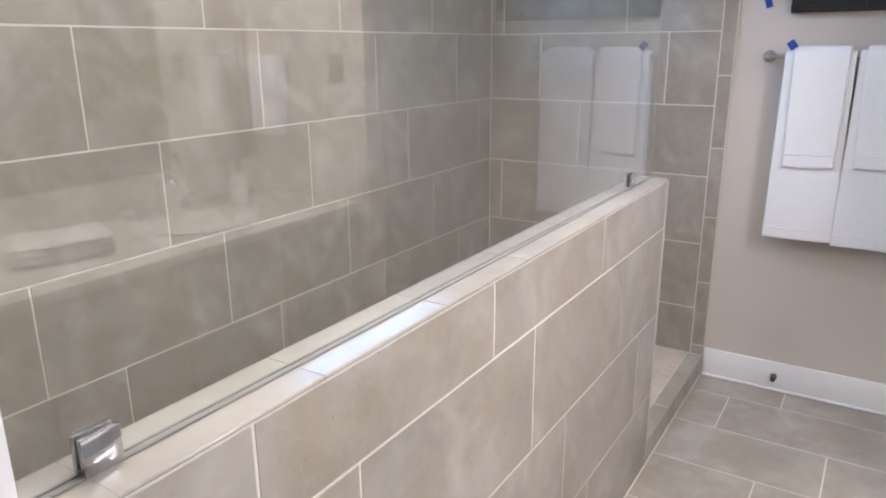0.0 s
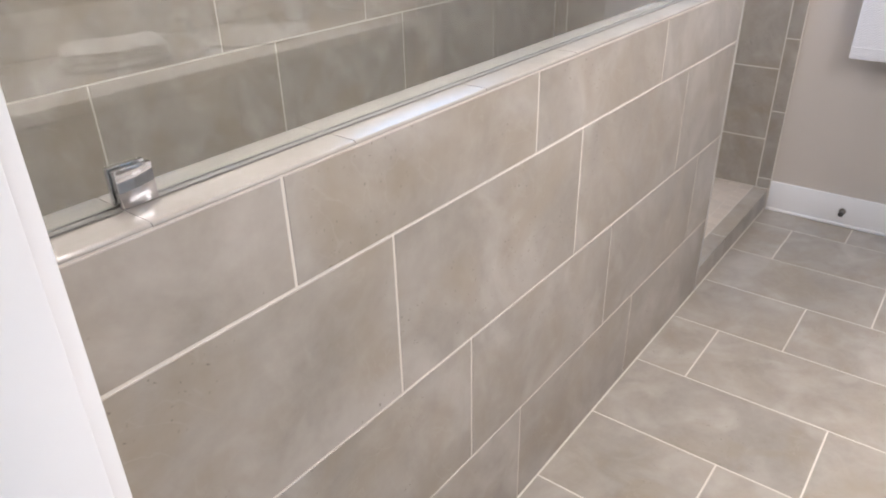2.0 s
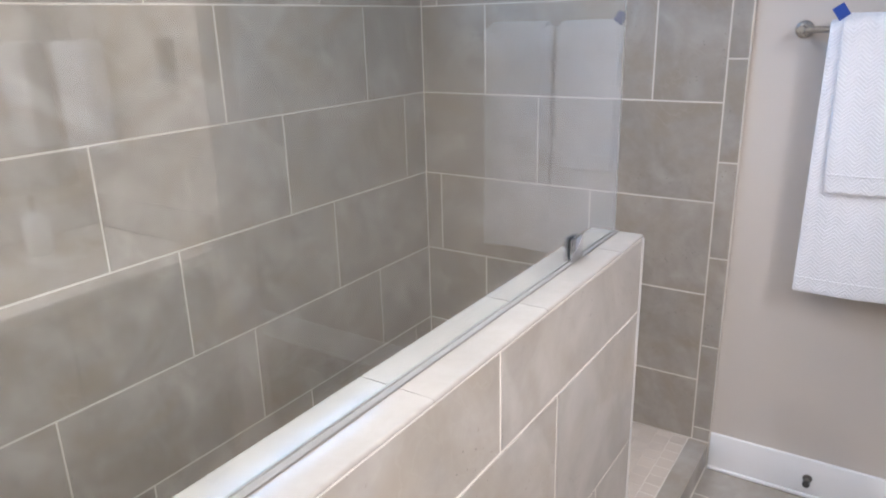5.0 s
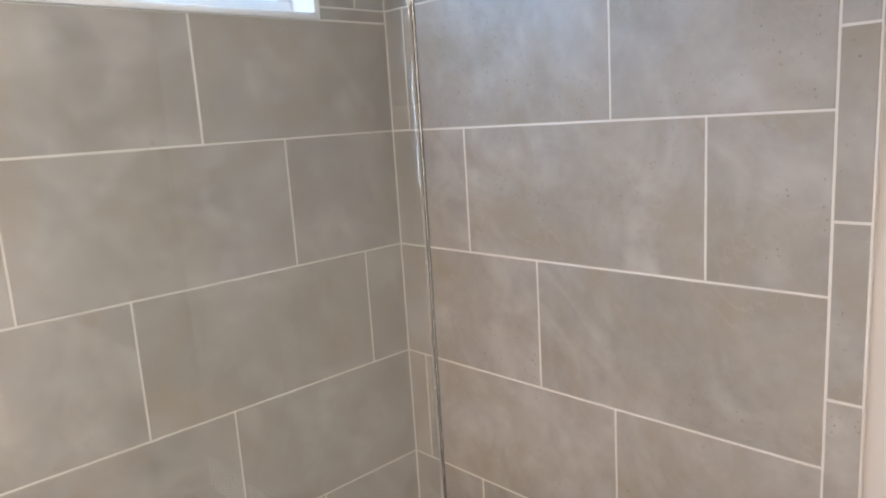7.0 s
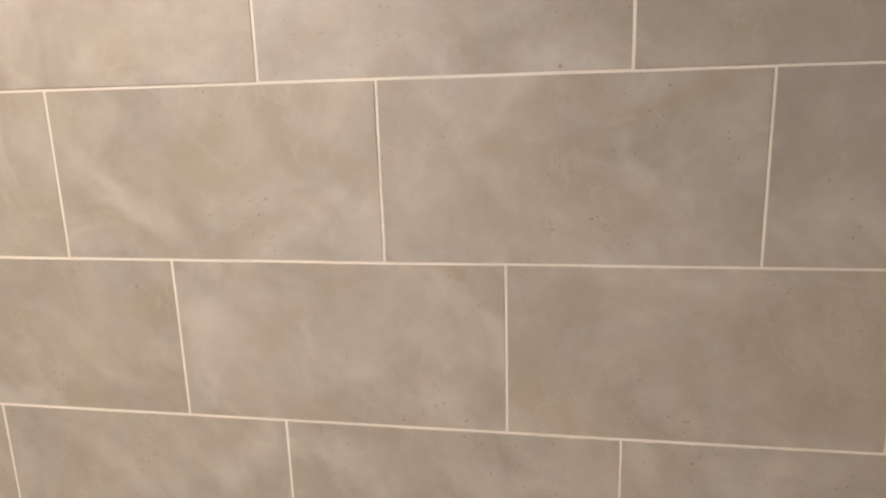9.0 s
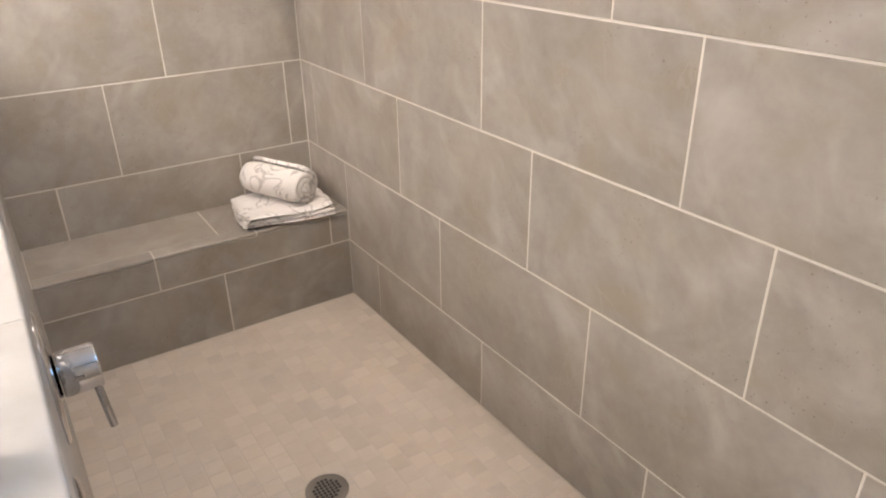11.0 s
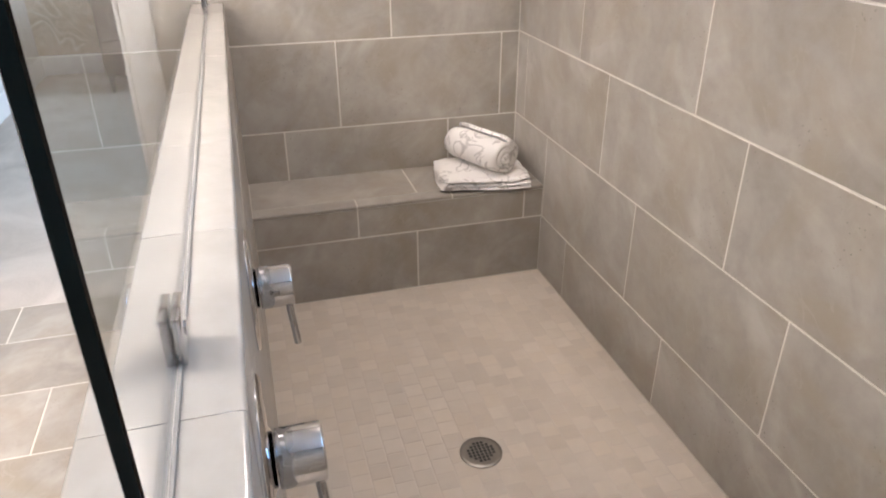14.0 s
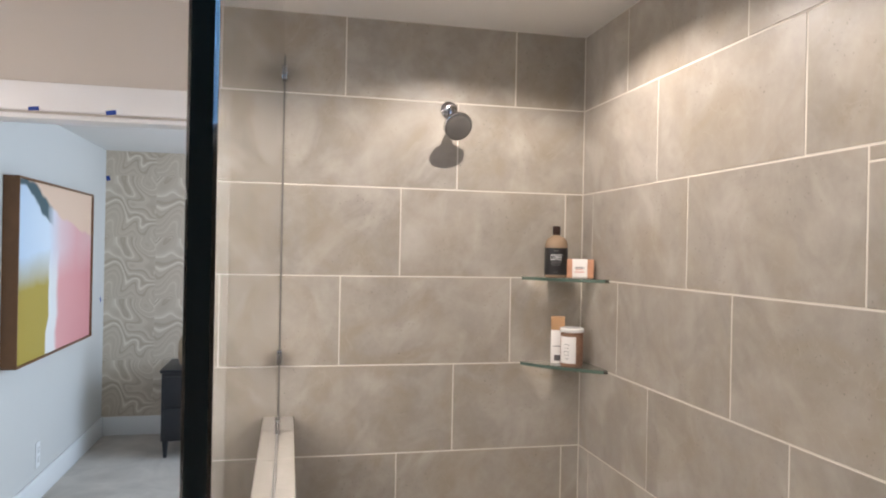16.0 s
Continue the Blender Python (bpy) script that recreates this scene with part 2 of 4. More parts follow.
def terry_material(name, colour, chevron=False, veins=None):
    m = material(name, colour, 0.95, amount=0.10, big=20, fine=400, bump=0.0, spec=0.1)
    N, L, b = nodes_of(m)
    geo = [n for n in N if n.type == "NEW_GEOMETRY"][0]
    fine = N.new("ShaderNodeTexNoise"); fine.inputs["Scale"].default_value = 330
    L.new(geo.outputs["Position"], fine.inputs["Vector"])
    height = fine.outputs["Fac"]
    if chevron:
        sep = N.new("ShaderNodeSeparateXYZ"); L.new(geo.outputs["Position"], sep.inputs[0])
        pp = N.new("ShaderNodeMath"); pp.operation = "PINGPONG"; pp.inputs[1].default_value = 0.024
        L.new(sep.outputs[1], pp.inputs[0])
        s = N.new("ShaderNodeMath"); s.operation = "MULTIPLY_ADD"; s.inputs[1].default_value = 0.9
        L.new(pp.outputs[0], s.inputs[0]); L.new(sep.outputs[2], s.inputs[2])
        k = N.new("ShaderNodeMath"); k.operation = "MULTIPLY"; k.inputs[1].default_value = 2 * math.pi / 0.0105
        L.new(s.outputs[0], k.inputs[0])
        w = N.new("ShaderNodeMath"); w.operation = "SINE"; L.new(k.outputs[0], w.inputs[0])
        j = N.new("ShaderNodeMath"); j.operation = "MULTIPLY_ADD"; j.inputs[1].default_value = 0.32
        L.new(w.outputs[0], j.inputs[0]); L.new(height, j.inputs[2])
        height = j.outputs[0]
    if veins:
        v = N.new("ShaderNodeTexNoise"); v.inputs["Scale"].default_value, v.inputs["Detail"].default_value, v.inputs["Distortion"].default_value = 9, 4, 1.6
        L.new(geo.outputs["Position"], v.inputs["Vector"])
        d = N.new("ShaderNodeMath"); d.operation = "SUBTRACT"; d.inputs[1].default_value = 0.5; L.new(v.outputs["Fac"], d.inputs[0])
        e = N.new("ShaderNodeMath"); e.operation = "ABSOLUTE"; L.new(d.outputs[0], e.inputs[0])
        r = N.new("ShaderNodeMapRange"); r.inputs["From Min"].default_value, r.inputs["From Max"].default_value, r.inputs["To Max"].default_value = 0.04, 0.008, 0.55
        L.new(e.outputs[0], r.inputs["Value"])
        c = N.new("ShaderNodeMix"); c.data_type = "RGBA"; c.inputs[7].default_value = (*veins, 1)
        L.new(r.outputs[0], c.inputs[0]); L.new(b.inputs["Base Color"].links[0].from_socket, c.inputs[6]); L.new(c.outputs[2], b.inputs["Base Color"])
    bn = N.new("ShaderNodeBump"); bn.inputs["Strength"].default_value, bn.inputs["Distance"].default_value = 0.55, 0.004
    L.new(height, bn.inputs["Height"]); L.new(bn.outputs[0], b.inputs["Normal"])
    b.inputs["Sheen Weight"].default_value = 0.2
    return m


M_TOWEL = terry_material("white_chevron_terry", (0.86, 0.855, 0.875), chevron=True)
M_MARBLE_TOWEL = terry_material("white_towel_grey_veins", (0.80, 0.76, 0.71), veins=(0.26, 0.22, 0.19))


def ramp_node(N, stops, mode="CONSTANT"):
    r = N.new("ShaderNodeValToRGB")
    r.color_ramp.interpolation = mode
    els = r.color_ramp.elements
    while len(els) < len(stops):
        els.new(0.5)
    for e, (p, c) in zip(els, stops):
        e.position, e.color = p, (*c, 1)
    return r


# ---- mesh helpers ----
def bm_box(x0, y0, z0, x1, y1, z1, bevel=0.0, segs=2, bm=None):
    bm = bm or bmesh.new()
    own = bmesh.new()
    bmesh.ops.create_cube(own, size=1)
    bmesh.ops.scale(own, vec=(abs(x1 - x0), abs(y1 - y0), abs(z1 - z0)), verts=own.verts)
    bmesh.ops.translate(own, vec=((x0 + x1) / 2, (y0 + y1) / 2, (z0 + z1) / 2), verts=own.verts)
    if bevel:
        bmesh.ops.bevel(own, geom=own.edges[:], offset=bevel, segments=segs, affect="EDGES", profile=0.5)
    return bm_join(bm, own)


def bm_join(bm, own, m=None):
    tmp = bpy.data.meshes.new("tmp")
    own.to_mesh(tmp)
    own.free()
    if m is not None:
        tmp.transform(m)
    bm.from_mesh(tmp)
    bpy.data.meshes.remove(tmp)
    return bm


def bm_cyl(p0, p1, r0, r1=None, segs=32, bevel=0.0, bm=None):
    p0, p1 = Vector(p0), Vector(p1)
    own = bmesh.new()
    bmesh.ops.create_cone(own, cap_ends=True, segments=segs, radius1=r0, radius2=r0 if r1 is None else r1, depth=(p1 - p0).length)
    if bevel:
        rims = [e for e in own.edges if abs(e.verts[0].co.z - e.verts[1].co.z) < 1e-6]
        bmesh.ops.bevel(own, geom=rims, offset=bevel, segments=3, affect="EDGES", profile=0.5)
    turn = (p1 - p0).to_track_quat("Z", "Y").to_matrix().to_4x4()
    return bm_join(bm or bmesh.new(), own, Matrix.Translation((p0 + p1) / 2) @ turn)


def bm_lathe(profile, centre, segs=40, axis=(0, 0, 1), bm=None):
    """profile: (radius, height) from bottom to top."""
    own = bmesh.new()
    rings = []
    for r, h in profile:
        rings.append([own.verts.new((r * math.cos(2 * math.pi * k / segs), r * math.sin(2 * math.pi * k / segs), h)) for k in range(segs)])
    for a, b in zip(rings, rings[1:]):
        for k in range(segs):
            own.faces.new((a[k], a[(k + 1) % segs], b[(k + 1) % segs], b[k]))
    own.faces.new(rings[0][::-1])
    own.faces.new(rings[-1])
    turn = Vector(axis).to_track_quat("Z", "Y").to_matrix().to_4x4()
    return bm_join(bm or bmesh.new(), own, Matrix.Translation(centre) @ turn)


def bm_tube(points, radius, segs=16):
    pts = [Vector(p) for p in points]
    bm = bmesh.new()
    rings = []
    for i, p in enumerate(pts):
        d = (pts[min(i + 1, len(pts) - 1)] - pts[max(i - 1, 0)]).normalized()
        q = d.to_track_quat("Z", "Y")
        rings.append([bm.verts.new(p + q @ Vector((radius * math.cos(2 * math.pi * k / segs), radius * math.sin(2 * math.pi * k / segs), 0))) for k in range(segs)])
    for a, b in zip(rings, rings[1:]):
        for k in range(segs):
            bm.faces.new((a[k], a[(k + 1) % segs], b[(k + 1) % segs], b[k]))
    bm.faces.new(rings[0][::-1])
    bm.faces.new(rings[-1])
    return bm


def to_mesh(name, bm, mat, smooth=True):
    me = bpy.data.meshes.new(name)
    bmesh.ops.recalc_face_normals(bm, faces=bm.faces[:])
    bm.to_mesh(me)
    bm.free()
    me.materials.append(mat)
    if smooth:
        me.shade_smooth()
        me.set_sharp_from_angle(angle=radians(38))
    return me


def part(name, bm, mat, parent, label="", smooth=True):
    ob = new(name, to_mesh(name, bm, mat, smooth))
    ob.parent = parent
    if label:
        tagged(ob, label)
    return ob


def thing(name, label, category, group="", kind="", bm=None, mat=None, at=(0, 0, 0), smooth=True):
    ob = new(name, to_mesh(name, bm, mat, smooth) if bm else None)
    ob.location = at
    return tagged(ob, label, category, group, kind)


def structure(name, bm, mat, label, category):
    return tagged(new(name, to_mesh(name, bm, mat, False)), label, category, kind="structure")


# ---- tiled surfaces ----
TILE_MESHES = {}
GAP, ROW, LONG = 0.0041, 0.308, 0.611


def tile_mesh(w, h, mat, name, edge=0.0012, thick=0.007):
    key = (round(w, 3), round(h, 3), mat.name, name)
    if key not in TILE_MESHES:
        v, f = [], []
        for dx, dz in ((0, -thick), (0, -edge), (edge, 0)):
            v += [(-w / 2 + dx, -h / 2 + dx, dz), (w / 2 - dx, -h / 2 + dx, dz), (w / 2 - dx, h / 2 - dx, dz), (-w / 2 + dx, h / 2 - dx, dz)]
        f.append((8, 9, 10, 11))
        for a in (0, 4):
            for k in range(4):
                f.append((a + k, a + (k + 1) % 4, a + 4 + (k + 1) % 4, a + 4 + k))
        me = bpy.data.meshes.new(name)
        me.from_pydata(v, [], f)
        me.materials.append(mat)
        TILE_MESHES[key] = me
    return TILE_MESHES[key]


def lay_rect(parent, origin, u, n, u0, v0, u1, v1, mat, name="tile", gap=GAP):
    """One tile that covers [u0, u1] x [v0, v1] less half a joint all round. origin + u*a + v*b, v = n x u."""
    w, h = u1 - u0 - gap, v1 - v0 - gap
    if w < 0.006 or h < 0.006:
        return
    u, n = Vector(u), Vector(n)
    v = n.cross(u)
    c = Vector(origin) + u * (u0 + u1) / 2 + v * (v0 + v1) / 2 + n * random.uniform(-0.0004, 0.0004)
    ob = new(name, tile_mesh(w, h, mat, name))
    ob.parent = parent
    ob.matrix_world = Matrix(((u.x, v.x, n.x, c.x), (u.y, v.y, n.y, c.y), (u.z, v.z, n.z, c.z), (0, 0, 0, 1)))
    return ob


def lay_rows(parent, origin, u, n, rows, u0, u1, mat, hole=None, name="tile", length=LONG):
    """rows: (v0, v1, a joint's u)."""
    for v0, v1, j in rows:
        cuts = [u0] + sorted(x for x in (j + k * length for k in range(-20, 21)) if u0 + 0.012 < x < u1 - 0.012) + [u1]
        for a, b in zip(cuts, cuts[1:]):
            pieces = [(a, v0, b, v1)]
            if hole:
                h0, k0, h1, k1 = hole
                if a < h1 and b > h0 and v0 < k1 and v1 > k0:
                    lo, hi = max(v0, k0), min(v1, k1)
                    pieces = [(a, v0, b, lo), (a, hi, b, v1), (a, lo, h0, hi), (h1, lo, b, hi)]
            for p in pieces:
                if p[2] - p[0] > 0.012 and p[3] - p[1] > 0.012:
                    lay_rect(parent, origin, u, n, *p, mat, name)


# ---- large structure ----
T = 0.0009   # depth of the joints behind the tile faces
GY = YB + T
bm = bm_box(-0.2, GY, -0.1, WX0, GY + 0.2, CEIL)
bm_box(WX1, GY, -0.1, XE + 0.2, GY + 0.2, CEIL, bm=bm)
bm_box(WX0, GY, -0.1, WX1, GY + 0.2, WZ0, bm=bm)
bm_box(WX0, GY, WZ1, WX1, GY + 0.2, CEIL, bm=bm)
wall_back = structure("wall_back", bm, M_GROUT, "long shower wall of grey tiles in running bond", "wall")
wall_bench = structure("wall_bench", bm_box(-0.12, -0.01, FLOOR, -T, GY, CEIL), M_GROUT, "end wall of the shower behind the bench, grey tiles", "wall")
wall_entry = structure("wall_entry", bm_box(XE + T, -0.005, FLOOR, XE + 0.2, GY, CEIL), M_GROUT, "tiled shower end wall by the opening", "wall")
bm = bm_box(XE + 0.012, -2.5, FLOOR, XE + 0.2, -0.005, CEIL)
wall_towel = structure("wall_towel", bm, M_PAINT, "greige painted wall with towel bar", "wall")
# doorway wall
DY0, DY1, DZ = -1.05, -0.208, 2.040
bm = bm_box(-0.12, DY1, FLOOR, 0.0, -0.01, CEIL)
bm_box(-0.12, -1.69, FLOOR, 0.0, DY0, CEIL, bm=bm)
bm_box(-0.12, DY0, DZ, 0.0, DY1, CEIL, bm=bm)
wall_door = structure("wall_door", bm, M_PAINT, "greige painted wall with a cased doorway", "wall")
bm = bm_box(-0.12, -1.80, FLOOR, 2.20, -1.69, CEIL)
bm_box(2.09, -1.69, FLOOR, 2.20, -1.06, CEIL, bm=bm)
wall_vanity = structure("wall_vanity", bm, M_PAINT, "greige painted wall behind the vanity with a return", "wall")
bm = bm_box(2.20, -2.5, FLOOR, 2.25, -2.45, CEIL)
bm_box(2.20, -2.60, FLOOR, XE + 0.2, -2.5, CEIL, bm=bm)
# side wall with an opening left for the added passage window
for q in ((-2.60, FLOOR, -2.42, CEIL), (-1.92, FLOOR, -1.80, CEIL), (-2.42, FLOOR, -1.92, 1.0), (-2.42, 2.1, -1.92, CEIL)):
    bm_box(2.09, q[0], q[1], 2.20, q[2], q[3], bm=bm)
wall_far = structure("wall_far", bm, M_PAINT, "plain greige wall closing the bathroom", "wall")
bm = bm_box(-0.12, -1.80, CEIL, XE + 0.2, GY + 0.2, CEIL + 0.1)
bm_box(2.09, -2.6, CEIL, XE + 0.2, -1.8, CEIL + 0.1, bm=bm)
structure("ceiling", bm, M_CEIL, "flat white bathroom ceiling", "ceiling")
bm = bm_box(-0.12, -1.80, FLOOR - 0.1, XE + 0.2, 0.02, FLOOR - T)
bm_box(2.09, -2.6, FLOOR - 0.1, XE + 0.2, -1.8, FLOOR - T, bm=bm)
floor = structure("floor", bm, M_GROUT, "grey-beige large-format floor tiles in running bond", "floor")
structure("ground", bm_box(-60, -60, -0.6, 60, 60, -0.4), M_OUT, "plain ground outside the house", "ground")

# bedroom beyond the doorway
BX, BY = -4.07, -1.45
M_WALLPAPER = material("swirl_wallpaper", (0.50, 0.45, 0.39), 0.65, amount=0.2, bump=0.0)
N, L, b = nodes_of(M_WALLPAPER)
geo = [n for n in N if n.type == "NEW_GEOMETRY"][0]
sep = N.new("ShaderNodeSeparateXYZ"); L.new(geo.outputs["Position"], sep.inputs[0])
comb = N.new("ShaderNodeCombineXYZ")
for axis, span in ((1, 0.52), (2, 0.53)):
    md = N.new("ShaderNodeMath"); md.operation = "MODULO"; md.inputs[1].default_value = span
    sh = N.new("ShaderNodeMath"); sh.operation = "ADD"; sh.inputs[1].default_value = 5.2
    L.new(sep.outputs[axis], sh.inputs[0]); L.new(sh.outputs[0], md.inputs[0]); L.new(md.outputs[0], comb.inputs[axis])
swirl = N.new("ShaderNodeTexNoise")
for k, v in (("Scale", 2.7), ("Detail", 1.0), ("Roughness", 0.4), ("Distortion", 0.7)):
    swirl.inputs[k].default_value = v
L.new(comb.outputs[0], swirl.inputs["Vector"])
turns = N.new("ShaderNodeMath"); turns.operation = "MULTIPLY"; turns.inputs[1].default_value = 4.4
flow = N.new("ShaderNodeMath"); flow.operation = "MULTIPLY_ADD"; flow.inputs[1].default_value = 1.5
L.new(swirl.outputs["Fac"], flow.inputs[0]); L.new(md.outputs[0], flow.inputs[2])
L.new(flow.outputs[0], turns.inputs[0])
wv = N.new("ShaderNodeTexNoise"); wv.noise_dimensions = "1D"
for k, v in (("Scale", 3.0), ("Detail", 3.0), ("Roughness", 0.6)):
    wv.inputs[k].default_value = v
L.new(turns.outputs[0], wv.inputs["W"])
rp = ramp_node(N, [(0.28, (0.47, 0.38, 0.285)), (0.42, (0.55, 0.455, 0.35)), (0.54, (0.60, 0.505, 0.395)), (0.64, (0.66, 0.57, 0.46)), (0.74, (0.75, 0.67, 0.56))], "LINEAR")
L.new(wv.outputs["Fac"], rp.inputs[0]); L.new(rp.outputs[0], b.inputs["Base Color"])
M_CARPET = material("beige_carpet", (0.62, 0.565, 0.505), 0.95, dark=(0.40, 0.36, 0.315), big=2.6, fine=160, bump=0.6, spec=0.1)
bm = bm_box(BX - 0.1, BY - 0.12, FLOOR, -0.12, BY, CEIL)
structure("wall_hall", bm, M_HALL, "pale grey painted bedroom wall with a painting", "wall")
structure("wall_paper", bm_box(BX - 0.1, BY, FLOOR, BX, 2.5, CEIL), M_WALLPAPER, "bedroom wall in taupe swirl-pattern wallpaper", "wall")
bm = bm_box(BX - 0.1, 2.4, FLOOR, -3.5, 2.55, CEIL)
bm_box(-1.3, 2.4, FLOOR, -0.12, 2.55, CEIL, bm=bm)
bm_box(-3.5, 2.4, FLOOR, -1.3, 2.55, 0.8, bm=bm)
bm_box(-3.5, 2.4, 2.2, -1.3, 2.55, CEIL, bm=bm)
structure("wall_bedroom_window", bm, M_HALL, "bedroom wall with a wide window opening", "wall")
structure("wall_bedroom_side", bm_box(-0.22, GY + 0.2, FLOOR, -0.12, 2.55, CEIL), M_HALL, "plain bedroom wall", "wall")
structure("ceiling_bedroom", bm_box(BX - 0.1, BY - 0.12, CEIL, -0.12, 2.55, CEIL + 0.1), M_CEIL, "white bedroom ceiling", "ceiling")
structure("floor_bedroom", bm_box(BX - 0.1, BY - 0.12, FLOOR - 0.1, -0.12, 2.55, FLOOR), M_CARPET, "mottled beige bedroom carpet", "floor")


def baseboard(name, x0, y0, x1, y1, h=0.135, label="white painted baseboard"):
    bm = bm_box(x0, y0, FLOOR, x1, y1, FLOOR + h, 0.004, 2)
    return tagged(new(name, to_mesh(name, bm, M_WHITE)), label, "baseboard", kind="structure")


baseboard("baseboard", XE - 0.003, -2.5, XE + 0.011, -0.006)
baseboard("baseboard", BX + 0.001, BY + 0.016, BX + 0.016, 2.4, 0.16)
baseboard("baseboard", BX, BY + 0.001, -0.14, BY + 0.015, 0.16)

trim = tagged(new("trim", to_mesh("trim", bm_box(XE - 0.014, -2.5, FLOOR, XE - 0.0032, -0.006, FLOOR + 0.013, 0.005, 3), M_WHITE)), "thin white shoe moulding along the baseboard", "moulding", kind="structure")

# door casing and jamb
def casing(name, x0, x1):
    ob = tagged(new(name, None), "white painted door casing with square edges", "door casing", kind="structure")
    part("side_casing", bm_box(x0, DY1 + 0.006, FLOOR, x1, DY1 + 0.096, DZ + 0.095, 0.003), M_WHITE, ob)
    part("side_casing", bm_box(x0, DY0 - 0.096, FLOOR, x1, DY0 - 0.006, DZ + 0.095, 0.003), M_WHITE, ob)
    part("head_casing", bm_box(x0, DY0 - 0.005, DZ + 0.006, x1, DY1 + 0.005, DZ + 0.095, 0.003), M_WHITE, ob)
    return ob


casing("door_trim_bath", 0.0005, 0.019)
casing("door_trim_hall", -0.139, -0.1205)
jamb = tagged(new("door_jamb", None), "white painted door jamb lining the opening", "door jamb", kind="structure")
part("jamb_side", bm_box(-0.119, DY1 - 0.015, FLOOR, -0.001, DY1 - 0.0005, DZ - 0.016, 0.002), M_WHITE, jamb)
part("jamb_side", bm_box(-0.119, DY0 + 0.0005, FLOOR, -0.001, DY0 + 0.015, DZ - 0.016, 0.002), M_WHITE, jamb)
part("jamb_head", bm_box(-0.119, DY0 + 0.0005, DZ - 0.015, -0.001, DY1 - 0.0005, DZ - 0.0005, 0.002), M_WHITE, jamb)

# shower window
win = tagged(new("window_1", None), "high white-framed shower window with bright frosted glass", "window", kind="structure")
FR = 0.028
part("window_sill", bm_box(WX0, GY - 0.004, WZ0 + 0.0005, WX1, GY + 0.19, WZ0 + 0.016, 0.003), M_WHITE, win)
part("window_head", bm_box(WX0, GY - 0.004, WZ1 - 0.016, WX1, GY + 0.19, WZ1 - 0.0005, 0.003), M_WHITE, win)
part("window_jamb", bm_box(WX0 + 0.0005, GY - 0.004, WZ0 + 0.017, WX0 + 0.016, GY + 0.19, WZ1 - 0.017, 0.003), M_WHITE, win)
part("window_jamb", bm_box(WX1 - 0.016, GY - 0.004, WZ0 + 0.017, WX1 - 0.0005, GY + 0.19, WZ1 - 0.017, 0.003), M_WHITE, win)
bm = bm_box(WX0 + 0.017, GY + 0.09, WZ0 + 0.017, WX1 - 0.017, GY + 0.12, WZ0 + 0.055, 0.004)
bm_box(WX0 + 0.017, GY + 0.09, WZ1 - 0.055, WX1 - 0.017, GY + 0.12, WZ1 - 0.017, 0.004, bm=bm)
bm_box(WX0 + 0.017, GY + 0.09, WZ0 + 0.055, WX0 + 0.055, GY + 0.12, WZ1 - 0.055, 0.004, bm=bm)
bm_box(WX1 - 0.055, GY + 0.09, WZ0 + 0.055, WX1 - 0.017, GY + 0.12, WZ1 - 0.055, 0.004, bm=bm)
part("window_frame", bm, M_WHITE, win)
pane = part("pane", bm_box(WX0 + 0.05, GY + 0.100, WZ0 + 0.05, WX1 - 0.05, GY + 0.106, WZ1 - 0.05), M_SCREEN, win, smooth=False)
pane.visible_shadow = False

# added window around the passage lamp; none is known here
win = tagged(new("added_window", None), "unseen narrow white-framed window, added to light the passage", "window", kind="structure")
for q in ((-2.42, 1.0, -2.38, 2.1), (-1.96, 1.0, -1.92, 2.1), (-2.379, 1.0, -1.961, 1.04), (-2.379, 2.06, -1.961, 2.1)):
    part("window_frame", bm_box(2.095, q[0], q[1], 2.195, q[2], q[3], 0.003), M_WHITE, win)

# half wall
bm = bm_box(-T, T, FLOOR, XP - T, YI - T, 1.0575)
bm_box(0.002, 0.0068, 1.04, XP - 0.006, YI - 0.0068, ZP - 0.0008, bm=bm)
pony = structure("half_wall", bm, M_GROUT, "tiled half wall beside the shower carrying the glass", "half wall")
# bench
BXF, BZ = 0.303, 0.432
bench = structure("shower_bench", bm_box(0, YI, SHOWER - 0.05, BXF - T, YB - 0.001, BZ - T), M_GROUT, "built-in tiled shower bench", "bench")
# shower floor and step
shower_floor = structure("shower_floor", bm_box(0, YI, FLOOR - 0.1, XE, GY - 0.002, SHOWER - 0.0007), M_SAND, "beige mosaic shower floor in running bond", "shower floor")
step = structure("shower_step", bm_box(XP + 0.001, T, FLOOR - 0.1, XE, YI, SHOWER - T), M_GROUT, "low tiled step at the shower opening", "step")

# outside walls of grout are tiled at the end of the file


# ---- shower glass ----
GLY0, GLY1, GLX1, GLZ1 = 0.057, 0.067, 2.180, 2.28
screen = thing("glass_screen", "clear frameless glass panel standing on the half wall", "glass panel")
pane = part("pane", bm_box(0.004, GLY0, ZP - 0.004, GLX1, GLY1, GLZ1, 0.0016, 1), M_GLASS, screen, smooth=False)
pane.visible_shadow = False
# thin opaque strip, painted as dark as the clear glass looks end-on
part("polished_edge", bm_box(GLX1 + 0.0001, GLY0 + 0.0013, ZP - 0.004, GLX1 + 0.0007, GLY1 - 0.0013, GLZ1), M_GLASSEDGE, screen, "polished glass edge, its dark look painted as an opaque strip", smooth=False)


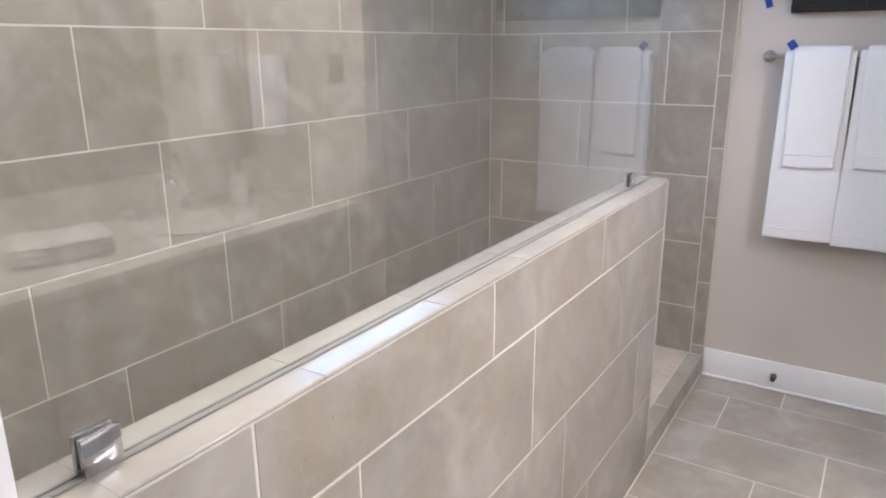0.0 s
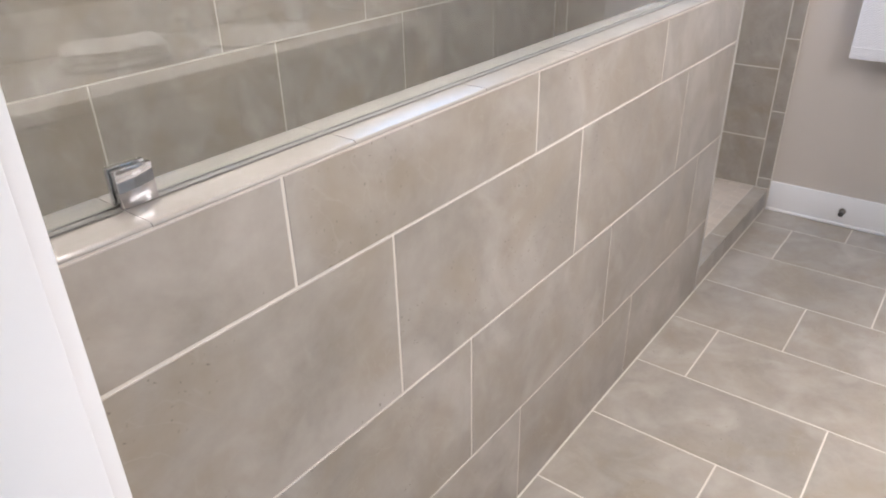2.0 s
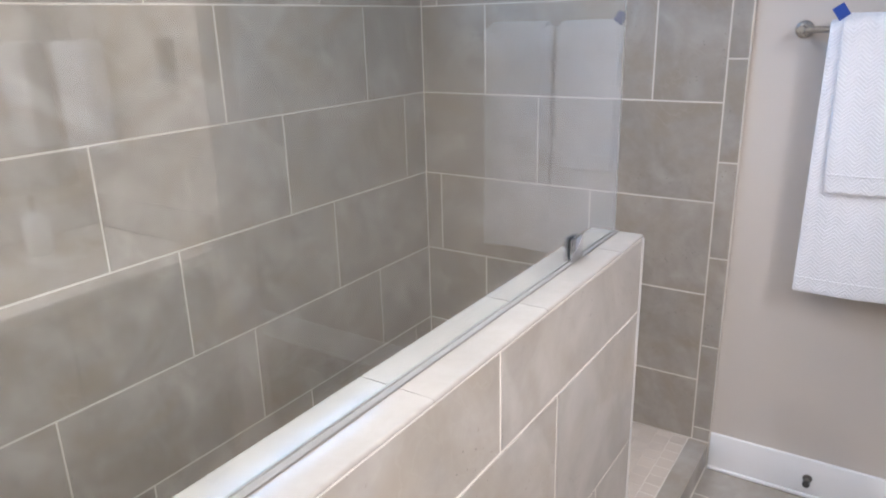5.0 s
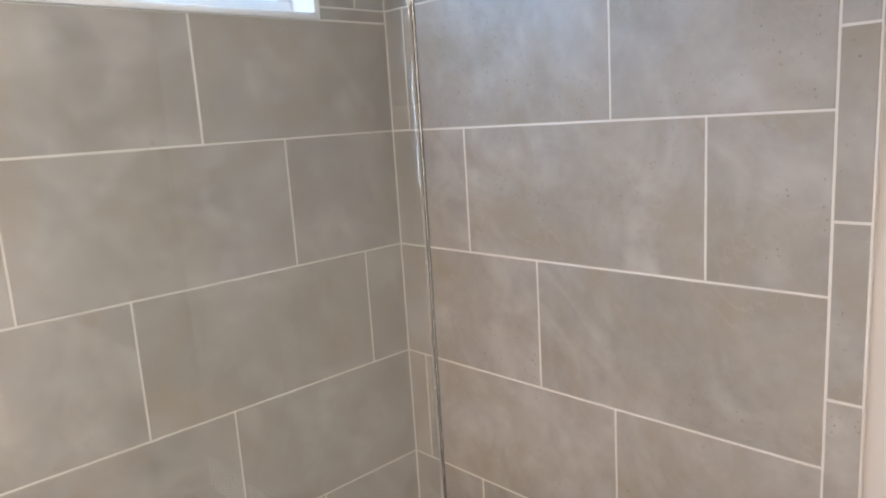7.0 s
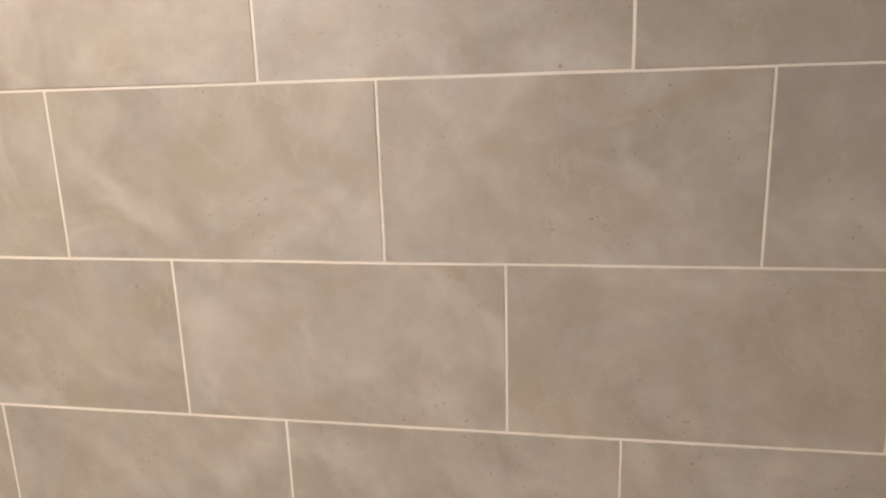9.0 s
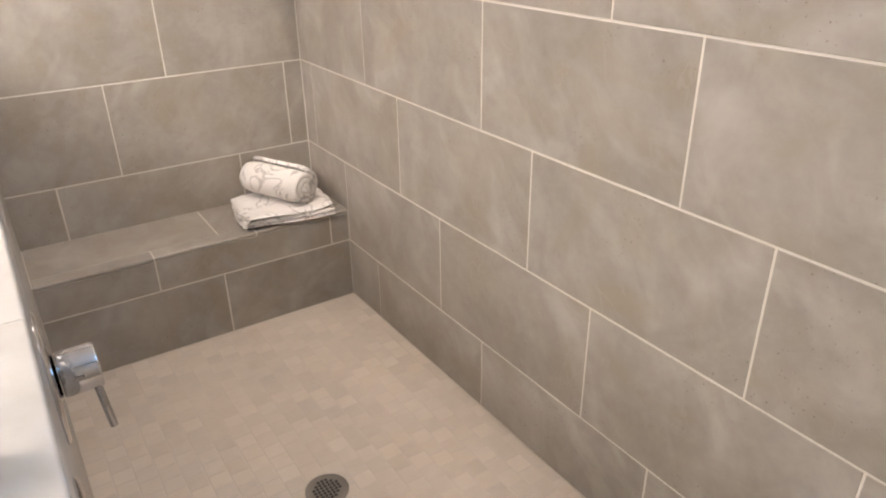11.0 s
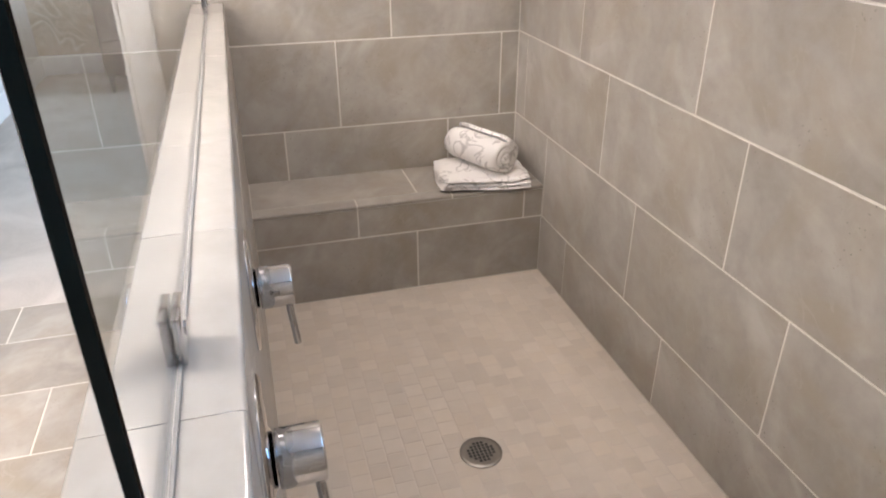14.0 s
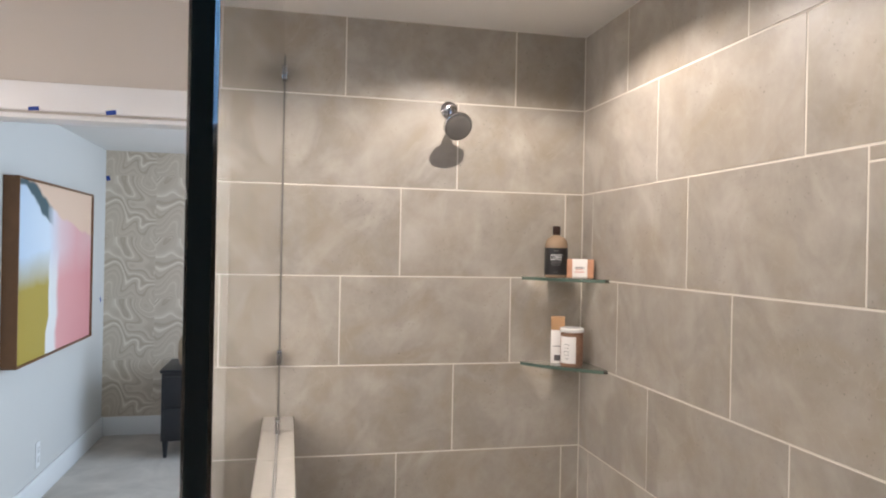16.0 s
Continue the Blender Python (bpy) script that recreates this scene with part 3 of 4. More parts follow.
def clamp(x0, z0, w, h):
    ob = thing("glass_clamp", "square polished chrome glass clamp", "glass clamp", "chrome glass clamps")
    for y0, y1 in ((GLY0 - 0.008, GLY0 - 0.001), (GLY1 + 0.001, GLY1 + 0.008)):
        part("plate", bm_box(x0, y0, z0, x0 + w, y1, z0 + h, 0.0009, 2), M_CLAMP, ob)
    part("screw", bm_cyl((x0 + w / 2, GLY1 + 0.0075, z0 + h / 2), (x0 + w / 2, GLY1 + 0.0095, z0 + h / 2), 0.006, segs=16), M_CHROME, ob)
    return ob


clamp(0.187, ZP + 0.001, 0.044, 0.044)
clamp(1.945, ZP + 0.001, 0.044, 0.044)
clamp(0.002, 2.19, 0.045, 0.045)
clamp(0.002, 1.245, 0.045, 0.045)
seal = thing("silicone_seal", "clear-grey silicone bead along the glass foot", "seal", bm=bm_box(0.003, GLY0 - 0.0075, ZP + 0.0003, GLX1, GLY0 - 0.0003, ZP + 0.0028, 0.0012), mat=M_SEAL)
bed = part("setting_bed", bm_box(0.003, GLY0 + 0.0004, 1.0492, GLX1 - 0.001, GLY1 - 0.0004, ZP + 0.0006), M_SEAL, screen, "grey setting bed under the glass")
inner_seal = thing("silicone_seal", "clear-grey silicone bead along the glass foot", "seal", bm=bm_box(0.003, GLY1 + 0.0003, ZP + 0.0005, GLX1, GLY1 + 0.004, ZP + 0.003, 0.001), mat=M_SEAL)
wall_seal = thing("wall_seal", "dark grey seal where the glass meets the tiles", "seal", bm=bm_box(0.0003, GLY0 - 0.003, ZP + 0.001, 0.0038, GLY1 + 0.003, GLZ1, 0.001), mat=M_SEAL)


# ---- shower valves ----
def valve(x, z):
    y = YI
    ob = thing("shower_valve", "round chrome shower valve with lever handle", "shower valve", "shower valves on the half wall")
    part("escutcheon", bm_lathe([(0.089, 0.0), (0.089, 0.002), (0.085, 0.005), (0.034, 0.007), (0.028, 0.011)], (x, y, z), 48, (0, 1, 0)), M_CHROME, ob)
    part("stem", bm_cyl((x, y + 0.01, z), (x, y + 0.022, z), 0.014), M_CHROME, ob)
    part("knob", bm_cyl((x, y + 0.012, z), (x, y + 0.060, z), 0.031, bevel=0.003, segs=48), M_CHROME, ob)
    part("lever", bm_cyl((x + 0.002, y + 0.051, z - 0.024), (x + 0.008, y + 0.058, z - 0.098), 0.0055, bevel=0.001), M_CHROME, ob)
    return ob


valve(1.926, 0.890)
valve(1.575, 0.890)

# ---- shower head ----
head = thing("wall_shower", "round chrome shower head on a short arm", "shower head")
HX, HY, HZ = 0.120, 0.641, 2.053
part("flange", bm_lathe([(0.031, 0), (0.031, 0.004), (0.026, 0.010), (0.014, 0.014)], (0.0, 0.636, 2.130), 40, (1, 0, 0)), M_CHROME, head)
part("arm", bm_tube([(0.0, 0.636, 2.130), (0.045, 0.637, 2.130), (0.075, 0.638, 2.115), (0.092, 0.639, 2.088)], 0.010), M_CHROME, head)
axis = Vector((0.86, 0.12, -0.50)).normalized()
base = Vector((HX, HY, HZ))
part("ball_joint", bm_lathe([(0.004, -0.016), (0.014, -0.010), (0.017, 0.0), (0.014, 0.010), (0.006, 0.016)], base - axis * 0.040, 24, axis), M_CHROME, head)
part("bell", bm_lathe([(0.014, -0.036), (0.024, -0.026), (0.042, -0.014), (0.050, -0.006), (0.050, 0.004), (0.0475, 0.006)], base, 48, axis), M_CHROME, head)
face = part("spray_face", bm_lathe([(0.046, 0.0055), (0.046, 0.0075), (0.044, 0.0085)], base, 48, axis), M_SPRAY, head, "grey spray face with rubber nozzles")
turn = axis.to_track_quat("Z", "Y")
bm = bmesh.new()
for ring, count in ((0.008, 6), (0.016, 12), (0.024, 18), (0.032, 24), (0.0375, 30)):
    for k in range(count):
        a = 2 * math.pi * k / count
        p = base + axis * 0.0085 + turn @ Vector((ring * math.cos(a), ring * math.sin(a), 0))
        bm_cyl(p, p + axis * 0.0022, 0.0017, segs=6, bm=bm)
part("nozzles", bm, M_RUBBER, face)

# ---- drain ----
drain = thing("floor_drain", "round brushed nickel floor drain", "drain")
DX, DYC = 1.178, 0.622
part("rim", bm_lathe([(0.056, 0.0), (0.056, 0.0035), (0.052, 0.005), (0.043, 0.0045)], (DX, DYC, SHOWER), 48), M_DRAIN, drain)
bm = bmesh.new()
for i in range(-3, 4):
    for j in range(-3, 4):
        if i * i + j * j < 12:
            bm_box(DX + i * 0.0105 - 0.0036, DYC + j * 0.0105 - 0.0036, SHOWER + 0.0048, DX + i * 0.0105 + 0.0036, DYC + j * 0.0105 + 0.0036, SHOWER + 0.0056, bm=bm)
part("grate_holes", bm, M_DARKMETAL, drain, smooth=False)

# ---- downlights: two over the shower, three added ----
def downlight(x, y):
    ob = thing("downlight", "unseen white recessed ceiling downlight", "downlight", "recessed ceiling downlights")
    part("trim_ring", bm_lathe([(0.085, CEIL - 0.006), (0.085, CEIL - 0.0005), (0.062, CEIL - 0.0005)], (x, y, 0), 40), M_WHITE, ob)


# the last three rings are made up to go with the bathroom lamps
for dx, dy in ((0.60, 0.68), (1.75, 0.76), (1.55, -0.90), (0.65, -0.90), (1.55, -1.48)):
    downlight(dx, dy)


# ---- corner shelves and their contents ----
def shelf(z):
    bm = bmesh.new()
    leg, t, cut = 0.232, 0.012, 0.016
    pts = [(0.001, YB - 0.001), (0.001, YB - leg), (cut, YB - leg - 0.001)]
    for k in range(1, 8):
        a = k / 8
        x, y = cut + (leg - cut) * a, YB - leg + (leg - cut) * a
        bow = 0.010 * math.sin(math.pi * a)
        pts.append((x + bow, y - bow))
    pts += [(leg + 0.001, YB - cut), (leg, YB - 0.001)]
    lo, hi = [bm.verts.new((x, y, z)) for x, y in pts], [bm.verts.new((x, y, z + t)) for x, y in pts]
    bm.faces.new(lo[::-1]); bm.faces.new(hi)
    for k in range(len(pts)):
        bm.faces.new((lo[k], lo[(k + 1) % len(pts)], hi[(k + 1) % len(pts)], hi[k]))
    edge_bm = bmesh.new()
    front = pts[1:-1]
    a, c = [edge_bm.verts.new((x + 0.0002, y - 0.0002, z + 0.0006)) for x, y in front], [edge_bm.verts.new((x + 0.0002, y - 0.0002, z + t - 0.0006)) for x, y in front]
    for k in range(len(front) - 1):
        edge_bm.faces.new((a[k], a[k + 1], c[k + 1], c[k]))
    bmesh.ops.solidify(edge_bm, geom=edge_bm.faces[:], thickness=0.010)
    ob = thing("corner_shelf", "triangular glass corner shelf with green edge", "shelf", "glass corner shelves", bm=bm, mat=M_SHELFGLASS, smooth=False)
    ob.visible_shadow = False
    part("polished_edge", edge_bm, M_SHELFEDGE, ob, "green polished glass edge")
    return ob


shelf(1.533)
shelf(1.226)

M_COFFEE = material("tan_lotion", (0.27, 0.19, 0.125), 0.12, amount=0.1, bump=0)
M_CAPBROWN = material("dark_brown_cap", (0.03, 0.014, 0.01), 0.3, amount=0.2, bump=0)
M_LABELBLACK = material("matte_black_label", (0.012, 0.011, 0.011), 0.5, amount=0.2, bump=0)
M_PAPER = material("white_paper_label", (0.78, 0.75, 0.71), 0.7, amount=0.08, bump=0)
M_PEACH = material("peach_soap_wrap", (0.62, 0.33, 0.20), 0.5, dark=(0.45, 0.22, 0.13), big=40, fine=300, bump=0.1)
M_SALT = material("brown_bath_salt", (0.33, 0.19, 0.12), 0.8, dark=(0.20, 0.11, 0.07), big=90, fine=400, bump=0.5)
M_TAN = material("tan_carton", (0.45, 0.26, 0.13), 0.6, amount=0.2, bump=0)
M_INK = material("grey_print", (0.13, 0.12, 0.12), 0.6, bump=0)
M_INKRED = material("coral_print", (0.62, 0.16, 0.10), 0.6, bump=0)
M_INKWHITE = material("white_print", (0.8, 0.79, 0.77), 0.6, bump=0)


def text_part(words, size, mat, parent, m, name="lettering", round_to=0.0, squeeze=1.0):
    cu = bpy.data.curves.new(name, "FONT")
    cu.body, cu.size, cu.extrude, cu.align_x, cu.align_y = words, size, 0.0002, "CENTER", "CENTER"
    tmp = bpy.data.objects.new("tmp", cu)
    me = bpy.data.meshes.new_from_object(tmp)
    bpy.data.objects.remove(tmp)
    if round_to:
        for v in me.vertices:
            a = v.co.x * squeeze / round_to
            v.co.x, v.co.z = round_to * math.sin(a) / squeeze, v.co.z + round_to * (math.cos(a) - 1)
    me.materials.clear()
    me.materials.append(mat)
    ob = new(name, me)
    ob.parent = parent
    ob.matrix_world = m
    return ob


def facing(x, y, z, out):
    """A pose whose z axis is the level direction out and whose y axis is up."""
    n = Vector((out[0], out[1], 0)).normalized()
    u = Vector((-n.y, n.x, 0))
    return Matrix(((u.x, 0, n.x, x), (u.y, 0, n.y, y), (u.z, 1, n.z, z), (0, 0, 0, 1)))


S1, S2 = 1.5455, 1.2385
OUT = Vector((0.93, -0.37, 0)).normalized()      # the way the labels look
SIDE = Vector((-OUT.y, OUT.x, 0))


def bottle(x, y, z):
    ob = thing("lotion_bottle", "tan lotion bottle, black label, dark cap, on glass shelf", "bottle")
    part("body", bm_lathe([(0.036, 0), (0.040, 0.004), (0.040, 0.114), (0.038, 0.127), (0.031, 0.138), (0.018, 0.146), (0.0125, 0.149), (0.0125, 0.153)], (x, y, z), 36), M_COFFEE, ob)
    label = part("label", bm_lathe([(0.0402, 0.010), (0.0406, 0.0105), (0.0406, 0.1035), (0.0402, 0.104)], (x, y, z), 36), M_LABELBLACK, ob, "black printed label")
    part("cap", bm_lathe([(0.0125, 0.150), (0.0140, 0.152), (0.0140, 0.178), (0.0128, 0.181)], (x, y, z), 28), M_CAPBROWN, ob, "dark brown flip cap")
    c = Vector((x, y, z)) + OUT * 0.0409
    text_part("COFFEE", 0.0165, M_INKWHITE, label, facing(c.x, c.y, z + 0.070, OUT) @ Matrix.Diagonal((0.72, 1.75, 1, 1)), round_to=0.0407, squeeze=0.72)
    for zz, w, h in ((0.094, 0.014, 0.003), (0.055, 0.034, 0.0035), (0.049, 0.036, 0.002), (0.044, 0.030, 0.002), (0.020, 0.012, 0.002)):
        line = part("print_line", bm_box(-w / 2, zz - h / 2, 0, w / 2, zz + h / 2, 0.0004), M_INK, label)
        line.matrix_world = facing(c.x, c.y, z, OUT)
    return ob


def soap_box(x, y, z):
    ob = thing("soap_bar", "peach wrapped soap bar with a white paper band on the shelf", "soap")
    m = facing(x, y, z, OUT)
    p = part("bar", bm_box(-0.049, 0.0005, -0.015, 0.049, 0.066, 0.015, 0.004, 3), M_PEACH, ob)
    p.matrix_world = m
    band = part("paper_band", bm_box(-0.028, 0.0002, -0.0156, 0.028, 0.0666, 0.0156, 0.004, 3), M_PAPER, ob, "white printed paper band")
    band.matrix_world = m
    for k in range(7):
        h = 0.004 + 0.003 * ((k * 5) % 3) / 2
        part("print_mark", bm_box(-0.018 + k * 0.0052, 0.036 - h / 2, 0.0157, -0.0145 + k * 0.0052, 0.036 + h / 2, 0.0160), M_INK, band).matrix_world = m
    part("print_line", bm_box(-0.018, 0.020, 0.0157, 0.016, 0.0225, 0.0160), M_INKRED, band).matrix_world = m
    part("print_line", bm_box(-0.014, 0.0285, 0.0157, 0.014, 0.0305, 0.0160), M_INKRED, band).matrix_world = m
    return ob


def jar(x, y, z):
    ob = thing("bath_salt_jar", "clear jar of brown bath salt with white lid", "jar")
    part("body", bm_lathe([(0.037, 0.0003), (0.039, 0.004), (0.039, 0.112), (0.036, 0.118)], (x, y, z), 36), M_SALT, ob)
    part("lid", bm_lathe([(0.0405, 0.118), (0.042, 0.120), (0.042, 0.130), (0.039, 0.133)], (x, y, z), 36), M_CERAMIC, ob, "white screw lid")
    bm = bmesh.new()
    grid = []
    for k in range(13):
        a = math.atan2(OUT.y, OUT.x) + radians(-70 + 90 * k / 12)
        grid.append([bm.verts.new((x + 0.0398 * math.cos(a), y + 0.0398 * math.sin(a), z + h)) for h in (0.012, 0.104)])
    for p, q in zip(grid, grid[1:]):
        bm.faces.new((p[0], q[0], q[1], p[1]))
    label = part("label", bm, M_PAPER, ob, "white printed label")
    a = math.atan2(OUT.y, OUT.x) + radians(-25)
    d = Vector((math.cos(a), math.sin(a), 0))
    c = Vector((x, y, z)) + d * 0.0402
    for k, w in enumerate((0.022, 0.016, 0.024, 0.020, 0.012)):
        part("print_line", bm_box(-w / 2, 0.076 - k * 0.012, 0, w / 2, 0.0775 - k * 0.012, 0.0004), M_INK, label).matrix_world = facing(c.x, c.y, z, d)
    return ob


def carton(x, y, z):
    ob = thing("soap_carton", "tall white paper carton with tan top on the shelf", "carton")
    m = facing(x, y, z, OUT)
    part("box", bm_box(-0.024, 0.0003, -0.02, 0.024, 0.118, 0.02, 0.0015), M_PAPER, ob).matrix_world = m
    part("top_band", bm_box(-0.0245, 0.118, -0.0205, 0.0245, 0.165, 0.0205, 0.002), M_TAN, ob, "tan cardboard top").matrix_world = m
    part("print_block", bm_box(-0.012, 0.010, 0.0201, 0.010, 0.030, 0.0204), M_INK, ob).matrix_world = m
    part("print_line", bm_box(-0.016, 0.060, 0.0201, 0.016, 0.0625, 0.0204), M_INK, ob).matrix_world = m
    return ob


bottle(0.085, 1.015, S1)
soap_box(0.115, 1.092, S1)
carton(0.052, 1.040, S2)
jar(0.118, 1.066, S2)


# ---- towels on the bench ----
def rolled_towel(p0, p1, r):
    """A rolled towel: a soft spiral along the way from p0 to p1."""
    ob = thing("rolled_towel", "rolled white towel with fine grey veins", "towel")
    p0, p1 = Vector(p0), Vector(p1)
    d = (p1 - p0)
    length = d.length
    q = d.normalized().to_track_quat("X", "Z")
    bm = bmesh.new()
    turns, steps, along = 3.2, 130, 15
    rows = []
    for i in range(steps + 1):
        s = i / steps
        a = 2 * math.pi * turns * s
        rad = r * (0.16 + 0.84 * s)
        row = []
        for k in range(along + 1):
            u = k / along
            soft = 1 - 0.10 * (2 * u - 1) ** 6 + 0.05 * noise.noise((u * 4, a * 0.5, 3.1)) - 0.012 * s
            flat = 0.90 if math.sin(a) < 0 else 1.0
            v = Vector(((u - 0.5) * length + 0.006 * noise.noise((a, u, 9)) + 0.010 * (1 - s) * (1 if u > 0.5 else -1) * 0.6, rad * soft * math.cos(a), rad * soft * flat * math.sin(a)))
            row.append(bm.verts.new((p0 + p1) / 2 + q @ v))
        rows.append(row)
    for a, b in zip(rows, rows[1:]):
        for k in range(along):
            bm.faces.new((a[k], a[k + 1], b[k + 1], b[k]))
    me = part("roll", bm, M_MARBLE_TOWEL, ob)
    sol = me.modifiers.new("thick", "SOLIDIFY")
    sol.thickness, sol.offset = r * 0.20, -1
    return ob


def soft_slab(cx, cy, z0, w, d, h, turn, seed, mat):
    """A folded layer of towel with round edges and a wavy top."""
    bm = bmesh.new()
    nx, ny = 26, 18
    rings = []
    for side in (0, 1):
        g = []
        for i in range(nx + 1):
            row = []
            for j in range(ny + 1):
                u, v = 2 * i / nx - 1, 2 * j / ny - 1
                e = (1 - abs(u) ** 10) * (1 - abs(v) ** 10)
                zz = (h if side else 0) * 1.0
                mid = h / 2
                zz = mid + (zz - mid) * max(0.0, e) ** 0.35
                zz += 0.005 * noise.noise((u * 1.6 + seed, v * 1.6, seed)) * side
                zz += 0.007 * noise.noise((u * 1.1, v * 1.1, 4.7)) * (u * u + v * v) + 0.0025 * noise.noise((u * 5, v * 5, seed)) * side
                pinch = 1 - 0.045 * (u * v) ** 4
                x = u * w / 2 * pinch * (1 + 0.03 * noise.noise((v * 2, seed, 1)) + 0.012 * noise.noise((v * 7, seed, 2)))
                y = v * d / 2 * pinch * (1 + 0.04 * noise.noise((u * 2, seed, 5)) + 0.012 * noise.noise((u * 7, seed, 6)))
                row.append(bm.verts.new((x, y, zz)))
            g.append(row)
        rings.append(g)
    for side, g in enumerate(rings):
        for i in range(nx):
            for j in range(ny):
                f = (g[i][j], g[i + 1][j], g[i + 1][j + 1], g[i][j + 1])
                bm.faces.new(f if side else f[::-1])
    bmesh.ops.remove_doubles(bm, verts=bm.verts[:], dist=1e-5)
    bm.transform(Matrix.Translation((cx, cy, z0)) @ Matrix.Rotation(turn, 4, "Z"))
    return bm


fold = thing("folded_towel", "folded white towel with grey veins lying on the bench", "towel")
for k in range(3):
    part("fold", soft_slab(0.175 + 0.003 * k, 0.952 - 0.002 * k, BZ + 0.002 + 0.0142 * k, 0.285 - 0.006 * k, 0.340 - 0.010 * k, 0.0165, radians(-10 + 2 * k), k + 2.3, M_MARBLE_TOWEL), M_MARBLE_TOWEL, fold)
rolled_towel((0.045, 0.893, BZ + 0.045 + 0.066), (0.284, 1.006, BZ + 0.045 + 0.066), 0.075)


# ---- towel bar, towels and screen on the painted wall ----
BAR_X, BAR_Z = XE - 0.058, 1.438
bar = thing("towel_bar", "brushed nickel wall-mounted towel bar", "towel bar")
part("rail", bm_cyl((BAR_X, -0.128, BAR_Z), (BAR_X, -0.775, BAR_Z), 0.0085), M_NICKEL, bar)
for yy in (-0.138, -0.765):
    part("post", bm_cyl((XE + 0.012, yy, BAR_Z), (BAR_X - 0.012, yy, BAR_Z), 0.009), M_NICKEL, bar)
    part("rosette", bm_lathe([(0.024, 0), (0.024, 0.004), (0.018, 0.010), (0.011, 0.013)], (XE + 0.012, yy, BAR_Z), 32, (-1, 0, 0)), M_NICKEL, bar)
    part("finial", bm_lathe([(0.008, -0.012), (0.013, -0.006), (0.013, 0.004), (0.008, 0.010)], (BAR_X, yy, BAR_Z), 24, (0, 1, 0)), M_NICKEL, bar)


def hung_towel(y0, y1, r, front, back, thick, label, seed, flare=0.0):
    """A towel folded over the bar: front and back are its lower ends, r its distance from the bar."""
    bm = bmesh.new()
    path = []
    for k in range(28):
        path.append((BAR_X + r, back + (BAR_Z - back) * k / 27))
    for k in range(1, 10):
        a = math.pi * k / 10
        path.append((BAR_X + r * math.cos(a), BAR_Z + r * math.sin(a)))
    for k in range(36):
        path.append((BAR_X - r, BAR_Z - (BAR_Z - front) * k / 35))
    grid = []
    n = 26
    for i, (x, z) in enumerate(path):
        row = []
        for k in range(n + 1):
            u = k / n
            fall = max(0.0, (BAR_Z - z)) * (1 if x < BAR_X else 0.4)
            y = y0 + (y1 - y0) * u + flare * fall * (0.5 - u) * 1.0
            off = 0.010 * fall * noise.noise((u * 2.2, z * 3, seed)) + 0.006 * fall * math.sin(u * 5 + seed)
            lip = -0.004 * fall if x < BAR_X else 0
            row.append(bm.verts.new((x + off + lip, y, z - 0.006 * fall * math.sin(u * 3.0 + seed))))
        grid.append(row)
    for a, b in zip(grid, grid[1:]):
        for k in range(n):
            bm.faces.new((a[k], a[k + 1], b[k + 1], b[k]))
    grid_co = [[tuple(v.co) for v in row] for row in grid]
    ob = thing("hanging_towel", label, "towel", "white towels on the bar", bm=bm, mat=M_TOWEL)
    for z in (front + 0.045,):
        hem = bmesh.new()
        rows = [[], []]
        for k in range(n + 1):
            i = min(range(37, len(path)), key=lambda q: abs(path[q][1] - z))
            p = grid_co[i][k]
            for side, dz in ((0, 0.0), (1, 0.006)):
                rows[side].append(hem.verts.new((p[0] - thick * 0.5 - 0.0002, p[1], p[2] + dz)))
        for k in range(n):
            hem.faces.new((rows[0][k], rows[0][k + 1], rows[1][k + 1], rows[1][k]))
        band = part("hem_band", hem, M_TOWEL, ob)
        hs = band.modifiers.new("thick", "SOLIDIFY")
        hs.thickness, hs.offset = 0.0016, 0
    sol = ob.modifiers.new("thick", "SOLIDIFY")
    sol.thickness, sol.offset = thick, 0
    bev = ob.modifiers.new("soft", "BEVEL")
    bev.width, bev.segments = thick * 0.4, 2
    return ob


hung_towel(-0.208, -0.453, 0.018, 0.712, 0.76, 0.014, "white chevron-weave bath towel folded over the bar", 1.0, 0.02)
hung_towel(-0.464, -0.715, 0.018, 0.700, 0.75, 0.014, "white chevron-weave bath towel folded over the bar", 4.0, 0.02)
hung_towel(-0.238, -0.436, 0.035, 1.012, 1.07, 0.012, "white hand towel layered over a bath towel", 7.0, -0.03)
hung_towel(-0.488, -0.690, 0.035, 1.020, 1.07, 0.012, "white hand towel layered over a bath towel", 9.0, -0.03)

tv = thing("wall_screen", "black flat panel hung on the wall above towels", "television")
part("panel", bm_box(XE - 0.030, -0.205, 1.608, XE - 0.028, -0.985, 2.05), M_BLACK, tv)
part("casing", bm_box(XE - 0.0275, -0.200, 1.603, XE + 0.011, -0.990, 2.055, 0.004), M_BLACK, tv)


def tape(x, y, z, w, h, n, lean, mat=M_BLUE):
    bm = bm_box(-w / 2, -h / 2, 0, w / 2, h / 2, 0.0012)
    for v in bm.verts:
        v.co.z += 0.004 * abs(v.co.y) / h if v.co.z > 0.0006 else 0.004 * abs(v.co.y) / h
    ob = thing("tape_mark", "torn piece of blue painter's tape", "tape", "blue tape marks", bm=bm, mat=mat, smooth=False)
    ob.matrix_world = facing(x, y, z, n) @ Matrix.Rotation(radians(lean), 4, "Z")
    return ob


tape(XE + 0.0118, -0.112, 1.648, 0.025, 0.045, (-1, 0), 20)
tape(BAR_X - 0.046, -0.232, 1.482, 0.030, 0.035, (-1, 0), 35)
tape(0.0195, -0.468, 2.050, 0.030, 0.014, (1, 0), 8)
tape(0.0195, -0.691, 2.050, 0.030, 0.012, (1, 0), 5)
